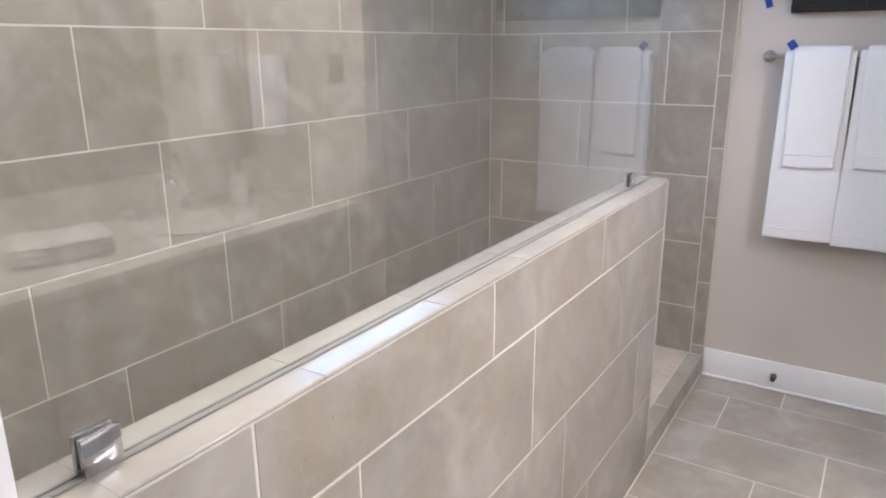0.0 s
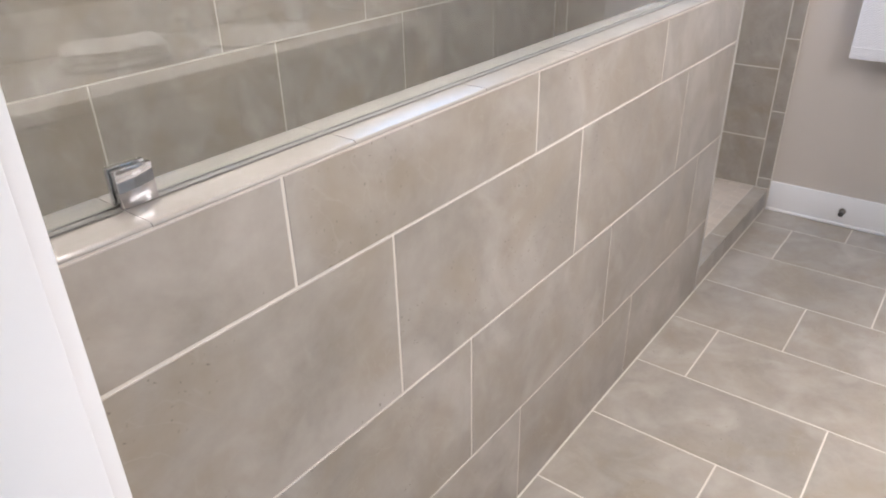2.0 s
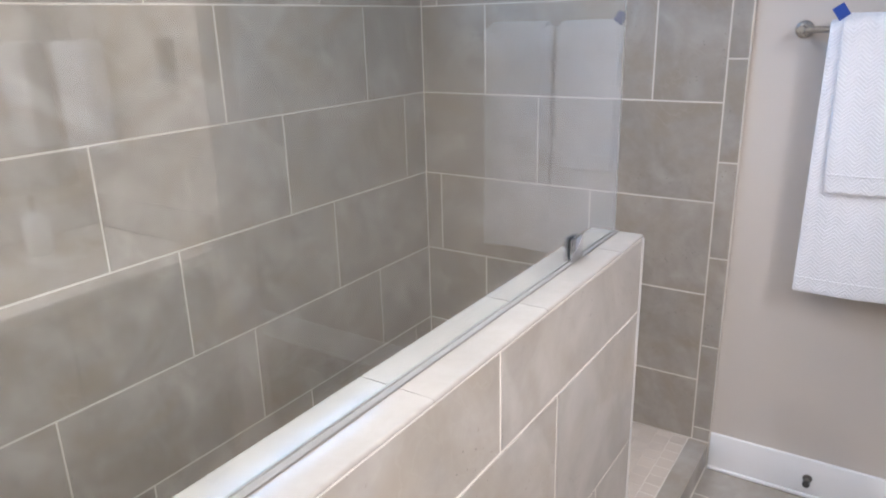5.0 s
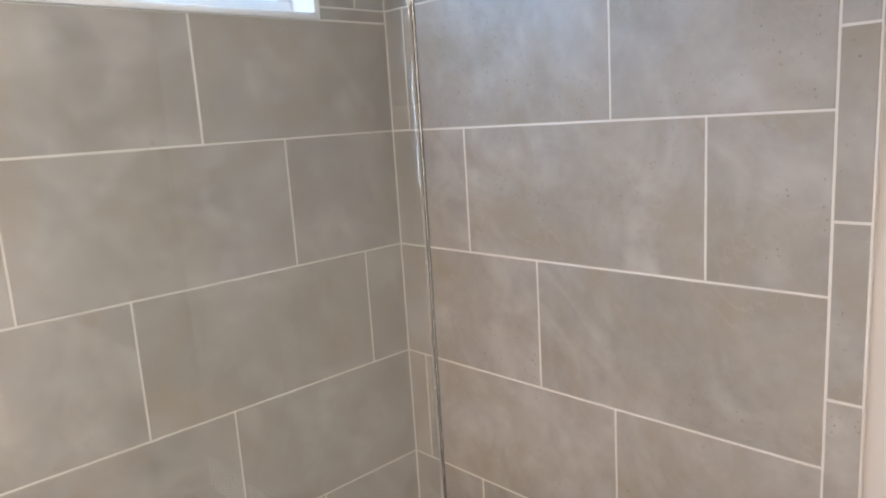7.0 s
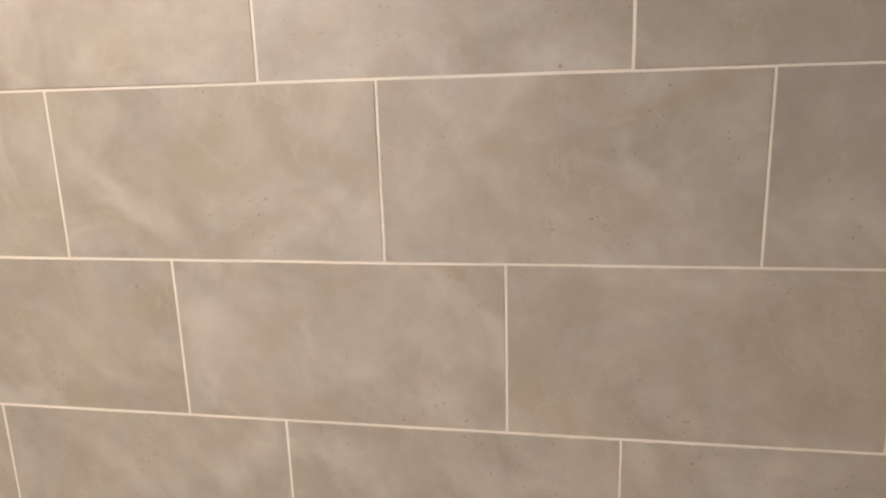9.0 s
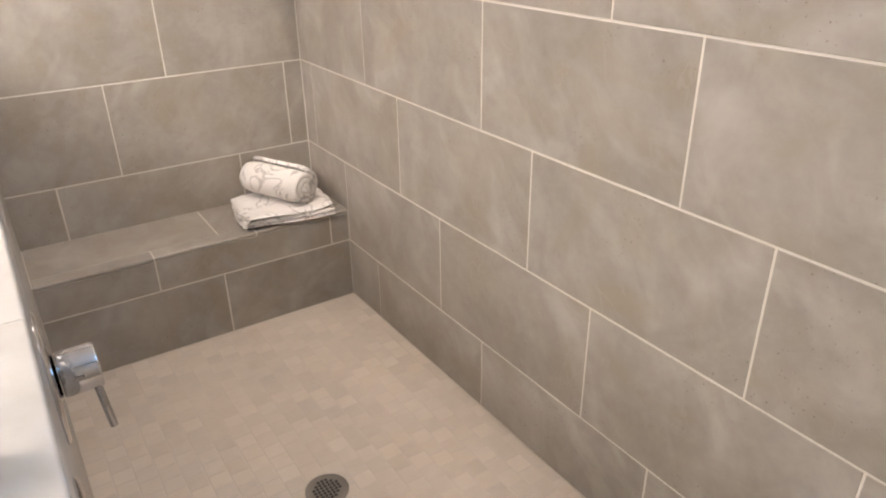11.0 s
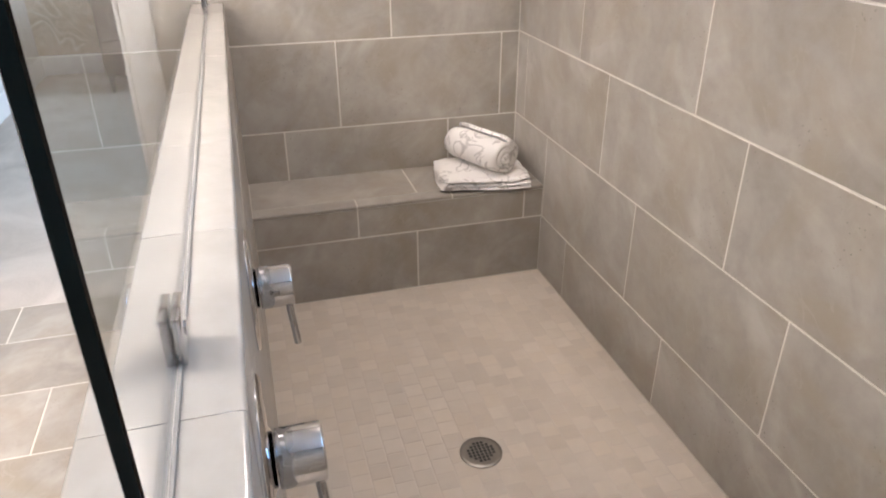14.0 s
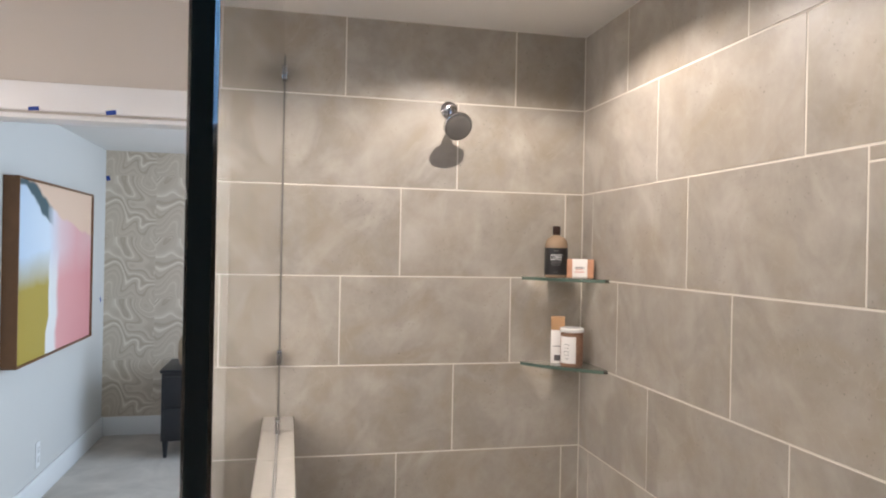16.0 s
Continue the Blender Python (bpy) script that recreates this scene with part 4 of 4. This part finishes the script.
stop = thing("door_stop", "nickel door stop screwed into the baseboard", "door stop")
part("post", bm_cyl((XE - 0.0035, -0.312, 0.055), (XE - 0.030, -0.312, 0.053), 0.006), M_DRAIN, stop)
part("foot", bm_lathe([(0.014, 0), (0.014, 0.003), (0.008, 0.006)], (XE - 0.0032, -0.312, 0.055), 24, (-1, 0, 0)), M_DRAIN, stop)
part("bumper", bm_lathe([(0.007, 0.0), (0.011, 0.003), (0.011, 0.010), (0.006, 0.013)], (XE - 0.029, -0.312, 0.053), 24, (-1, 0, -0.05)), M_SPRAY, stop, "dark rubber bumper")

# ---- vanity, seen in the glass ----
VY, VZ, VX1 = -1.69, 0.875, 2.088
vanity = thing("vanity_cabinet", "grey painted vanity cabinet with doors under a white top", "vanity")
part("body", bm_box(0.30, VY + 0.001, FLOOR + 0.09, VX1 - 0.002, -1.13, VZ - 0.035, 0.002), M_CABINET, vanity)
part("toe_kick", bm_box(0.30, VY + 0.001, FLOOR, VX1 - 0.002, -1.20, FLOOR + 0.089), M_DARKWOOD, vanity)
for k in range(4):
    x0 = 0.315 + k * 0.444
    door = part("door", bm_box(x0, -1.129, FLOOR + 0.11, x0 + 0.43, -1.111, VZ - 0.05, 0.003), M_CABINET, vanity)
    part("handle", bm_cyl((x0 + (0.39 if k % 2 == 0 else 0.04), -1.098, 0.56), (x0 + (0.39 if k % 2 == 0 else 0.04), -1.098, 0.68), 0.005), M_NICKEL, door)
top = thing("countertop", "pale beige quartz vanity top with back and side splash", "countertop")
part("slab", bm_box(0.27, VY + 0.001, VZ - 0.034, VX1 - 0.001, -1.085, VZ, 0.003), M_COUNTER, top)
part("back_splash", bm_box(0.27, VY + 0.001, VZ + 0.0005, VX1 - 0.021, VY + 0.019, VZ + 0.10, 0.002), M_COUNTER, top)
part("side_splash", bm_box(VX1 - 0.020, VY + 0.001, VZ + 0.0005, VX1 - 0.001, -1.09, VZ + 0.10, 0.002), M_COUNTER, top)
basin = thing("wash_basin", "oval pale basin set in the vanity top", "sink")
prof = [(0.16, 0.002), (0.185, 0.004), (0.20, 0.009), (0.195, 0.011), (0.17, 0.006), (0.12, 0.0035), (0.02, 0.003)]
b = bm_lathe(prof, (0, 0, 0), 48)
b.transform(Matrix.Translation((1.50, -1.345, VZ)) @ Matrix.Diagonal((1.1, 0.85, 1, 1)))
part("bowl", b, M_COUNTER, basin)
part("waste", bm_lathe([(0.022, 0.0035), (0.022, 0.0055), (0.015, 0.006)], (1.50, -1.345, VZ), 24), M_CHROME, basin)
tap = thing("basin_tap", "chrome widespread basin tap with two lever handles", "tap")
TX, TY = 1.50, -1.60
part("spout", bm_tube([(TX, TY, VZ), (TX, TY, VZ + 0.10), (TX, TY + 0.02, VZ + 0.135), (TX, TY + 0.07, VZ + 0.145), (TX, TY + 0.12, VZ + 0.125)], 0.012), M_CHROME, tap)
for dx in (-0.11, 0.11):
    h = part("handle_base", bm_lathe([(0.022, 0), (0.020, 0.012), (0.012, 0.03), (0.012, 0.05)], (TX + dx, TY, VZ), 24), M_CHROME, tap)
    part("lever", bm_cyl((TX + dx, TY, VZ + 0.05), (TX + dx * 1.55, TY + 0.01, VZ + 0.058), 0.006), M_CHROME, h)
disp = thing("soap_dispenser", "white ceramic soap dispenser with dark pump", "dispenser")
part("body", bm_lathe([(0.032, 0), (0.036, 0.01), (0.036, 0.10), (0.025, 0.12), (0.012, 0.125)], (1.80, -1.50, VZ), 28), M_CERAMIC, disp)
part("pump", bm_tube([(1.80, -1.50, VZ + 0.12), (1.80, -1.50, VZ + 0.17), (1.79, -1.47, VZ + 0.172)], 0.006), M_DARKMETAL, disp)
tray = thing("counter_towel", "folded beige towel lying on the vanity top", "towel")
for k in range(3):
    part("fold", soft_slab(0.98, -1.40, VZ + 0.001 + 0.022 * k, 0.30, 0.22, 0.023, radians(12 + 3 * k), k + 8.1, M_MARBLE_TOWEL), M_MARBLE_TOWEL, tray)
mirror = thing("vanity_mirror", "large frameless mirror above the vanity", "mirror")
part("glass", bm_box(0.35, VY + 0.001, 1.02, 2.05, VY + 0.007, 1.88), M_MIRROR, mirror, smooth=False)
ring = thing("towel_ring", "nickel towel ring on the wall beside the vanity", "towel ring")
part("post", bm_cyl((2.089, -1.52, 1.58), (2.045, -1.52, 1.58), 0.009), M_NICKEL, ring)
part("ring", bm_tube([(2.045, -1.52 + 0.075 * math.sin(a), 1.505 + 0.075 * math.cos(a)) for a in [2 * math.pi * k / 32 for k in range(33)]], 0.005, 10), M_NICKEL, ring)
rt = thing("hand_towel", "white hand towel hanging in the ring", "towel")
part("cloth", bm_box(1.985, -1.60, 1.13, 2.066, -1.445, 1.46, 0.018, 3), M_TOWEL, rt)
M_SWITCH = material("dark_grey_switch_plastic", (0.10, 0.105, 0.12), 0.4, amount=0.1, bump=0)
sw = thing("light_switch", "dark grey light switch plate on the wall", "light switch")
part("plate", bm_box(2.082, -1.235, 1.345, 2.0895, -1.165, 1.46, 0.002), M_SWITCH, sw)
part("rocker", bm_box(2.078, -1.218, 1.37, 2.083, -1.182, 1.435, 0.002), M_SWITCH, sw)

# unseen fitting, added to go with the lamp above the mirror
added_light_bar = thing("added_vanity_light", "added, unseen nickel vanity light bar with three frosted shades", "wall light")
part("backplate", bm_box(0.70, VY + 0.001, 1.965, 1.54, VY + 0.022, 2.025, 0.004), M_NICKEL, added_light_bar)
for lx in (0.82, 1.12, 1.42):
    part("arm", bm_tube([(lx, VY + 0.02, 1.995), (lx, VY + 0.05, 1.995), (lx, VY + 0.07, 2.015), (lx, VY + 0.07, 2.035)], 0.007), M_NICKEL, added_light_bar)
    part("shade", bm_lathe([(0.046, 1.94), (0.048, 1.945), (0.048, 2.05), (0.040, 2.057)], (lx, VY + 0.07, 0), 32), M_CERAMIC, added_light_bar, "frosted white shade")

# ---- bedroom things ----
M_ART = material("abstract_canvas", (0.8, 0.8, 0.8), 0.65, bump=0.12, fine=300)
N, L, b = nodes_of(M_ART)
AX0, AX1, AZ0, AZ1 = -3.375, -1.86, 0.925, 2.002
geo = [n for n in N if n.type == "NEW_GEOMETRY"][0]
wob = N.new("ShaderNodeTexNoise"); wob.inputs["Scale"].default_value, wob.inputs["Detail"].default_value = 2.0, 3
L.new(geo.outputs["Position"], wob.inputs["Vector"])
sep = N.new("ShaderNodeSeparateXYZ"); L.new(geo.outputs["Position"], sep.inputs[0])


def axis01(socket, lo, hi, sway):
    r = N.new("ShaderNodeMapRange"); r.inputs["From Min"].default_value, r.inputs["From Max"].default_value = lo, hi
    L.new(socket, r.inputs["Value"])
    s = N.new("ShaderNodeMath"); s.operation = "MULTIPLY_ADD"; s.inputs[1].default_value = sway
    L.new(wob.outputs["Fac"], s.inputs[0]); L.new(r.outputs[0], s.inputs[2])
    t = N.new("ShaderNodeMath"); t.operation = "SUBTRACT"; t.inputs[1].default_value = sway * 0.5
    L.new(s.outputs[0], t.inputs[0])
    return t.outputs[0]


ax, az = axis01(sep.outputs[0], AX1, AX0, 0.22), axis01(sep.outputs[2], AZ0, AZ1, 0.22)


def combine(p, q, k, lo, hi):
    """0 to 1 as p + k*q goes from lo to hi."""
    s = N.new("ShaderNodeMath"); s.operation = "MULTIPLY_ADD"; s.inputs[1].default_value = k
    L.new(q, s.inputs[0]); L.new(p, s.inputs[2])
    r = N.new("ShaderNodeMapRange"); r.inputs["From Min"].default_value, r.inputs["From Max"].default_value = lo, hi
    L.new(s.outputs[0], r.inputs["Value"])
    return r.outputs[0]


def over(fac, under, top):
    m = N.new("ShaderNodeMix"); m.data_type = "RGBA"
    L.new(fac, m.inputs[0]); L.new(under, m.inputs[6]); L.new(top, m.inputs[7])
    return m.outputs[2]


def times(p, q):
    m = N.new("ShaderNodeMath"); m.operation = "MULTIPLY"
    L.new(p, m.inputs[0]); L.new(q, m.inputs[1])
    return m.outputs[0]


def flat(colour):
    r = N.new("ShaderNodeRGB"); r.outputs[0].default_value = (*colour, 1)
    return r.outputs[0]


low = ramp_node(N, [(0.0, (0.40, 0.29, 0.045)), (0.36, (0.42, 0.31, 0.06)), (0.375, (0.75, 0.73, 0.70)), (0.46, (0.76, 0.72, 0.69)), (0.50, (0.72, 0.34, 0.33)), (1.0, (0.66, 0.27, 0.27))], "LINEAR")
mid = ramp_node(N, [(0.0, (0.50, 0.60, 0.72)), (0.34, (0.66, 0.72, 0.80)), (0.52, (0.74, 0.55, 0.56)), (0.75, (0.71, 0.37, 0.37)), (1.0, (0.70, 0.42, 0.41))], "LINEAR")
L.new(ax, low.inputs[0]); L.new(ax, mid.inputs[0])
paint = over(combine(az, ax, -0.12, 0.36, 0.56), low.outputs[0], mid.outputs[0])
paint = over(combine(az, ax, 0.27, 0.955, 0.975), paint, flat((0.74, 0.52, 0.38)))
teal = times(times(combine(az, ax, 0.50, 0.945, 0.965), combine(az, ax, 0.30, 1.00, 0.98)), combine(ax, az, 0.0, 0.42, 0.34))
paint = over(teal, paint, flat((0.06, 0.10, 0.115)))
L.new(paint, b.inputs["Base Color"])
art = thing("painting", "abstract painting in pink, blue and ochre, brown wood frame", "painting")
part("canvas", bm_box(AX0 + 0.012, BY + 0.008, AZ0 + 0.012, AX1 - 0.012, BY + 0.070, AZ1 - 0.012), M_ART, art, "abstract painted canvas", smooth=False)
for q in ((AX0, AZ0, AX1, AZ0 + 0.011), (AX0, AZ1 - 0.011, AX1, AZ1), (AX0, AZ0 + 0.0115, AX0 + 0.011, AZ1 - 0.0115), (AX1 - 0.011, AZ0 + 0.0115, AX1, AZ1 - 0.0115)):
    part("frame_bar", bm_box(q[0], BY + 0.001, q[1], q[2], BY + 0.085, q[3], 0.001), M_OAK, art)
stand = thing("nightstand", "black wooden nightstand with drawers and short legs", "nightstand")
NX0, NX1, NY0, NY1, NZ = -3.86, -3.30, -0.845, -0.25, 0.668
part("body", bm_box(NX0, NY0, FLOOR + 0.13, NX1, NY1, NZ - 0.025, 0.004), M_DARKWOOD, stand)
part("top", bm_box(NX0 - 0.01, NY0 - 0.012, NZ - 0.024, NX1 + 0.012, NY1 + 0.012, NZ, 0.004), M_DARKWOOD, stand)
for k in range(2):
    dr = part("drawer", bm_box(NX1 + 0.0005, NY0 + 0.02, FLOOR + 0.15 + k * 0.245, NX1 + 0.014, NY1 - 0.02, FLOOR + 0.385 + k * 0.245, 0.003), M_DARKWOOD, stand)
    part("pull", bm_cyl((NX1 + 0.03, -0.66, FLOOR + 0.27 + k * 0.245), (NX1 + 0.03, -0.53, FLOOR + 0.27 + k * 0.245), 0.005), M_NICKEL, dr)
for lx in (NX0 + 0.03, NX1 - 0.03):
    for ly in (NY0 + 0.03, NY1 - 0.03):
        part("leg", bm_cyl((lx, ly, FLOOR + 0.001), (lx, ly, FLOOR + 0.131), 0.014, 0.024, 12), M_DARKWOOD, stand)
M_VASE = material("mottled_tan_ceramic", (0.50, 0.40, 0.27), 0.3, dark=(0.34, 0.25, 0.15), big=14, fine=60, bump=0.05)
vase = thing("vase", "mottled tan ceramic vase on the nightstand", "vase")
part("body", bm_lathe([(0.05, 0), (0.085, 0.02), (0.10, 0.10), (0.095, 0.19), (0.06, 0.27), (0.05, 0.30), (0.045, 0.30)], (-3.5, -0.66, NZ + 0.0005), 36), M_VASE, vase)
plate = thing("wall_outlet", "white electrical outlet plate on the bedroom wall", "outlet")
part("plate", bm_box(-2.53, BY + 0.0005, 0.20, -2.455, BY + 0.006, 0.36, 0.002), M_WHITE, plate)
part("socket", bm_box(-2.51, BY + 0.006, 0.29, -2.475, BY + 0.008, 0.33, 0.001), M_CERAMIC, plate)
part("socket", bm_box(-2.51, BY + 0.006, 0.23, -2.475, BY + 0.008, 0.27, 0.001), M_CERAMIC, plate)
tape(BX + 0.004, BY + 0.02, 2.19, 0.03, 0.04, (1, 0), 20)
tape(-3.95, BY + 0.002, 1.16, 0.03, 0.04, (0, 1), 20)

# ---- tiles ----
RB = [0.516, 0.306, 0.085, 0.500, 0.291, 0.087, 0.531, 0.335]        # first joint of each row of the long wall
zs = [SHOWER] + [ROW * k for k in range(1, 8)] + [CEIL]
lay_rows(wall_back, (0, YB, 0), (1, 0, 0), (0, -1, 0), [(zs[k], zs[k + 1], RB[k]) for k in range(8)], 0.0, XE, M_TILE, hole=(WX0, WZ0, WX1, WZ1))
RN = [0.67, 0.265, 0.47, 0.669, 0.265, 0.470, 0.670, 0.271]
lay_rows(wall_bench, (0, 0, 0), (0, 1, 0), (1, 0, 0), [(max(zs[k], 0.30), zs[k + 1], RN[k]) for k in range(1, 8)], 0.0, YB, M_TILE)
RE = [0.06, 0.27, 0.47, 0.06, 0.27, 0.47, 0.06, 0.27]
lay_rows(wall_entry, (XE, 0, 0), (0, -1, 0), (-1, 0, 0), [(zs[k], zs[k + 1], -RE[k]) for k in range(8)], -YB, -0.055, M_TILE)
cuts = [SHOWER] + [0.128 + ROW * k for k in range(8)] + [CEIL]
for a, c in zip(cuts, cuts[1:]):
    lay_rect(wall_entry, (XE, 0, 0), (0, -1, 0), (-1, 0, 0), -0.055, a, 0.004, c, M_TILE)
# half wall: outside, inside, end, cap
pr = [(FLOOR, 0.281, 0.344), (0.281, 0.588, 0.150), (0.588, 0.896, 0.558), (0.896, 1.0566, 0.365)]
lay_rows(pony, (0, 0, 0), (1, 0, 0), (0, -1, 0), pr, 0.0, XP, M_TILE)
pr2 = [(SHOWER, ROW, 0.2), (ROW, 2 * ROW, 0.4), (2 * ROW, 3 * ROW, 0.6), (3 * ROW, 1.0566, 0.2)]
lay_rows(pony, (0, YI, 0), (-1, 0, 0), (0, 1, 0), [(a, c, -j) for a, c, j in pr2], -XP, 0.0, M_TILE)
for a, c in ((FLOOR, 0.44), (0.44, 1.0566)):
    lay_rect(pony, (XP, 0, 0), (0, 1, 0), (1, 0, 0), 0.0, a, 0.062, c, M_TILE, "tile", 0.0022)
    lay_rect(pony, (XP, 0, 0), (0, 1, 0), (1, 0, 0), 0.062, a, YI, c, M_TILE, "tile", 0.0022)


def bm_cap(x0, y0, x1, y1):
    """A cap piece with its outer long edge rounded."""
    own = bm_box(x0, y0, 1.0577, x1, y1, ZP)
    outer = y0 if y0 < GLY0 - 0.01 else y1
    rims = [e for e in own.edges if all(abs(v.co.y - outer) < 1e-5 and v.co.z > 1.06 for v in e.verts)]
    bmesh.ops.bevel(own, geom=rims, offset=0.0045, segments=4, affect="EDGES", profile=0.5)
    return own


xs = [0.0, 0.19, 0.495, 0.805, 1.115, 1.425, 1.735, 2.055, XP + 0.0006]
for y0, y1 in ((-0.0004, GLY0 - 0.001), (GLY1 + 0.001, YI + 0.0004)):
    for a, c in zip(xs, xs[1:]):
        piece = bm_cap(a + 0.0005, y0, c - 0.0005, y1)
        mid = Vector(((a + c) / 2, (y0 + y1) / 2, ZP))
        piece.transform(Matrix.Translation(mid) @ Euler((radians(random.uniform(-0.4, 0.4)), radians(random.uniform(-0.09, 0.09)), 0)).to_matrix().to_4x4() @ Matrix.Translation(-mid))
        part("cap_tile", piece, M_CAP, pony)
for y in (-0.0005, YI + 0.0005):
    part("corner_bead", bm_box(XP - 0.004, y - 0.003, FLOOR if y < 0 else SHOWER, XP + 0.0015, y + 0.003, 1.0570, 0.002), M_BEAD, pony)
# bench: front rows, front strip, seat
lay_rows(bench, (BXF, 0, 0), (0, 1, 0), (1, 0, 0), [(SHOWER, 0.310, 0.675)], YI, YB, M_TILE)
lay_rows(bench, (BXF, 0, 0), (0, 1, 0), (1, 0, 0), [(0.310, BZ - 0.0125, 0.466)], YI, YB, M_TILE)
for a, c in ((YI, 0.466), (0.466, 0.805), (0.805, YB)):
    part("nosing_tile", bm_box(0.2434, a + 0.0012, BZ - 0.014, BXF + 0.0015, c - 0.0012, BZ + 0.0006, 0.004, 3), M_TILE, bench)
lay_rows(bench, (0, 0, BZ), (0, 1, 0), (0, 0, 1), [(-0.245, 0.0, 0.690)], YI, YB, M_TILE)
# step at the opening
lay_rows(step, (0, 0, 0), (1, 0, 0), (0, -1, 0), [(FLOOR, SHOWER, 2.49)], XP + 0.001, XE, M_TILE)
lay_rows(step, (0, 0, SHOWER), (1, 0, 0), (0, 0, 1), [(-0.003, 0.066, 2.49)], XP + 0.001, XE, M_TILE)
# bathroom floor: rows across the room
for k in range(-6, 6):
    x0 = 1.668 + ROW * k
    x1 = min(x0 + ROW, XE + 0.012)
    if x1 - x0 < 0.02 or x1 < 0:
        continue
    x0 = max(x0, -0.119)
    lay_rows(floor, (0, 0, FLOOR), (0, 1, 0), (0, 0, 1), [(-x1, -x0, -0.160 - 0.205 * k)], -1.69, -0.001, M_TILE, name="floor_tile")
    if x1 > 2.22:
        lay_rows(floor, (0, 0, FLOOR), (0, 1, 0), (0, 0, 1), [(-x1, -max(x0, 2.2), -0.160 - 0.205 * k)], -2.49, -1.69, M_TILE, name="floor_tile")
# mosaic: the stretch by the drain as single tiles, the rest joined
MP = 0.0525
rest_v, rest_f = [], []
rows_n = int((YB - YI) / MP) + 1
count = 0
for r in range(-1, rows_n):
    y0, y1 = YI + r * MP, min(YI + (r + 1) * MP, YB)
    left = BXF if r >= 0 else XP + 0.001
    shift = (r % 2) * MP / 2
    for c in range(-1, int((XE - BXF) / MP) + 1):
        x0, x1 = max(left, BXF + c * MP + shift), min(XE, BXF + (c + 1) * MP + shift)
        if x1 - x0 < 0.01 or y1 - y0 < 0.01:
            continue
        if math.hypot((x0 + x1) / 2 - DX, (y0 + y1) / 2 - DYC) < 0.052:
            continue
        if 1.30 < x0 < 2.06 and count < 300:
            lay_rect(shower_floor, (0, 0, SHOWER), (1, 0, 0), (0, 0, 1), x0, y0, x1, y1, M_MOSAIC, "mosaic_tile", 0.0026)
            count += 1
        else:
            n0, e, t, g = len(rest_v), 0.001, 0.005, 0.0013
            for d, z in ((0, -t), (0, -e), (e, 0)):
                a, b_, c_, d_ = x0 + g + d, y0 + g + d, x1 - g - d, y1 - g - d
                rest_v += [(a, b_, SHOWER + z), (c_, b_, SHOWER + z), (c_, d_, SHOWER + z), (a, d_, SHOWER + z)]
            rest_f.append((n0 + 8, n0 + 9, n0 + 10, n0 + 11))
            for q in (0, 4):
                for k in range(4):
                    rest_f.append((n0 + q + k, n0 + q + (k + 1) % 4, n0 + q + 4 + (k + 1) % 4, n0 + q + 4 + k))
me = bpy.data.meshes.new("mosaic_field")
me.from_pydata(rest_v, [], rest_f)
M_MOSAIC_FIELD = tile_material("beige_mosaic_field", (0.545, 0.475, 0.395), (0.465, 0.405, 0.337), (0.58, 0.515, 0.445), 0.4, 0.075, 0.0, 0.5)
N, L, b = nodes_of(M_MOSAIC_FIELD)
geo = [n for n in N if n.type == "NEW_GEOMETRY"][0]
info = [n for n in N if n.type == "OBJECT_INFO"][0]
for link in list(info.outputs["Random"].links):
    L.new(geo.outputs["Random Per Island"], link.to_socket)
me.materials.append(M_MOSAIC_FIELD)
field = new("mosaic_field", me)
field.parent = shower_floor
tagged(field, kind="stuff")
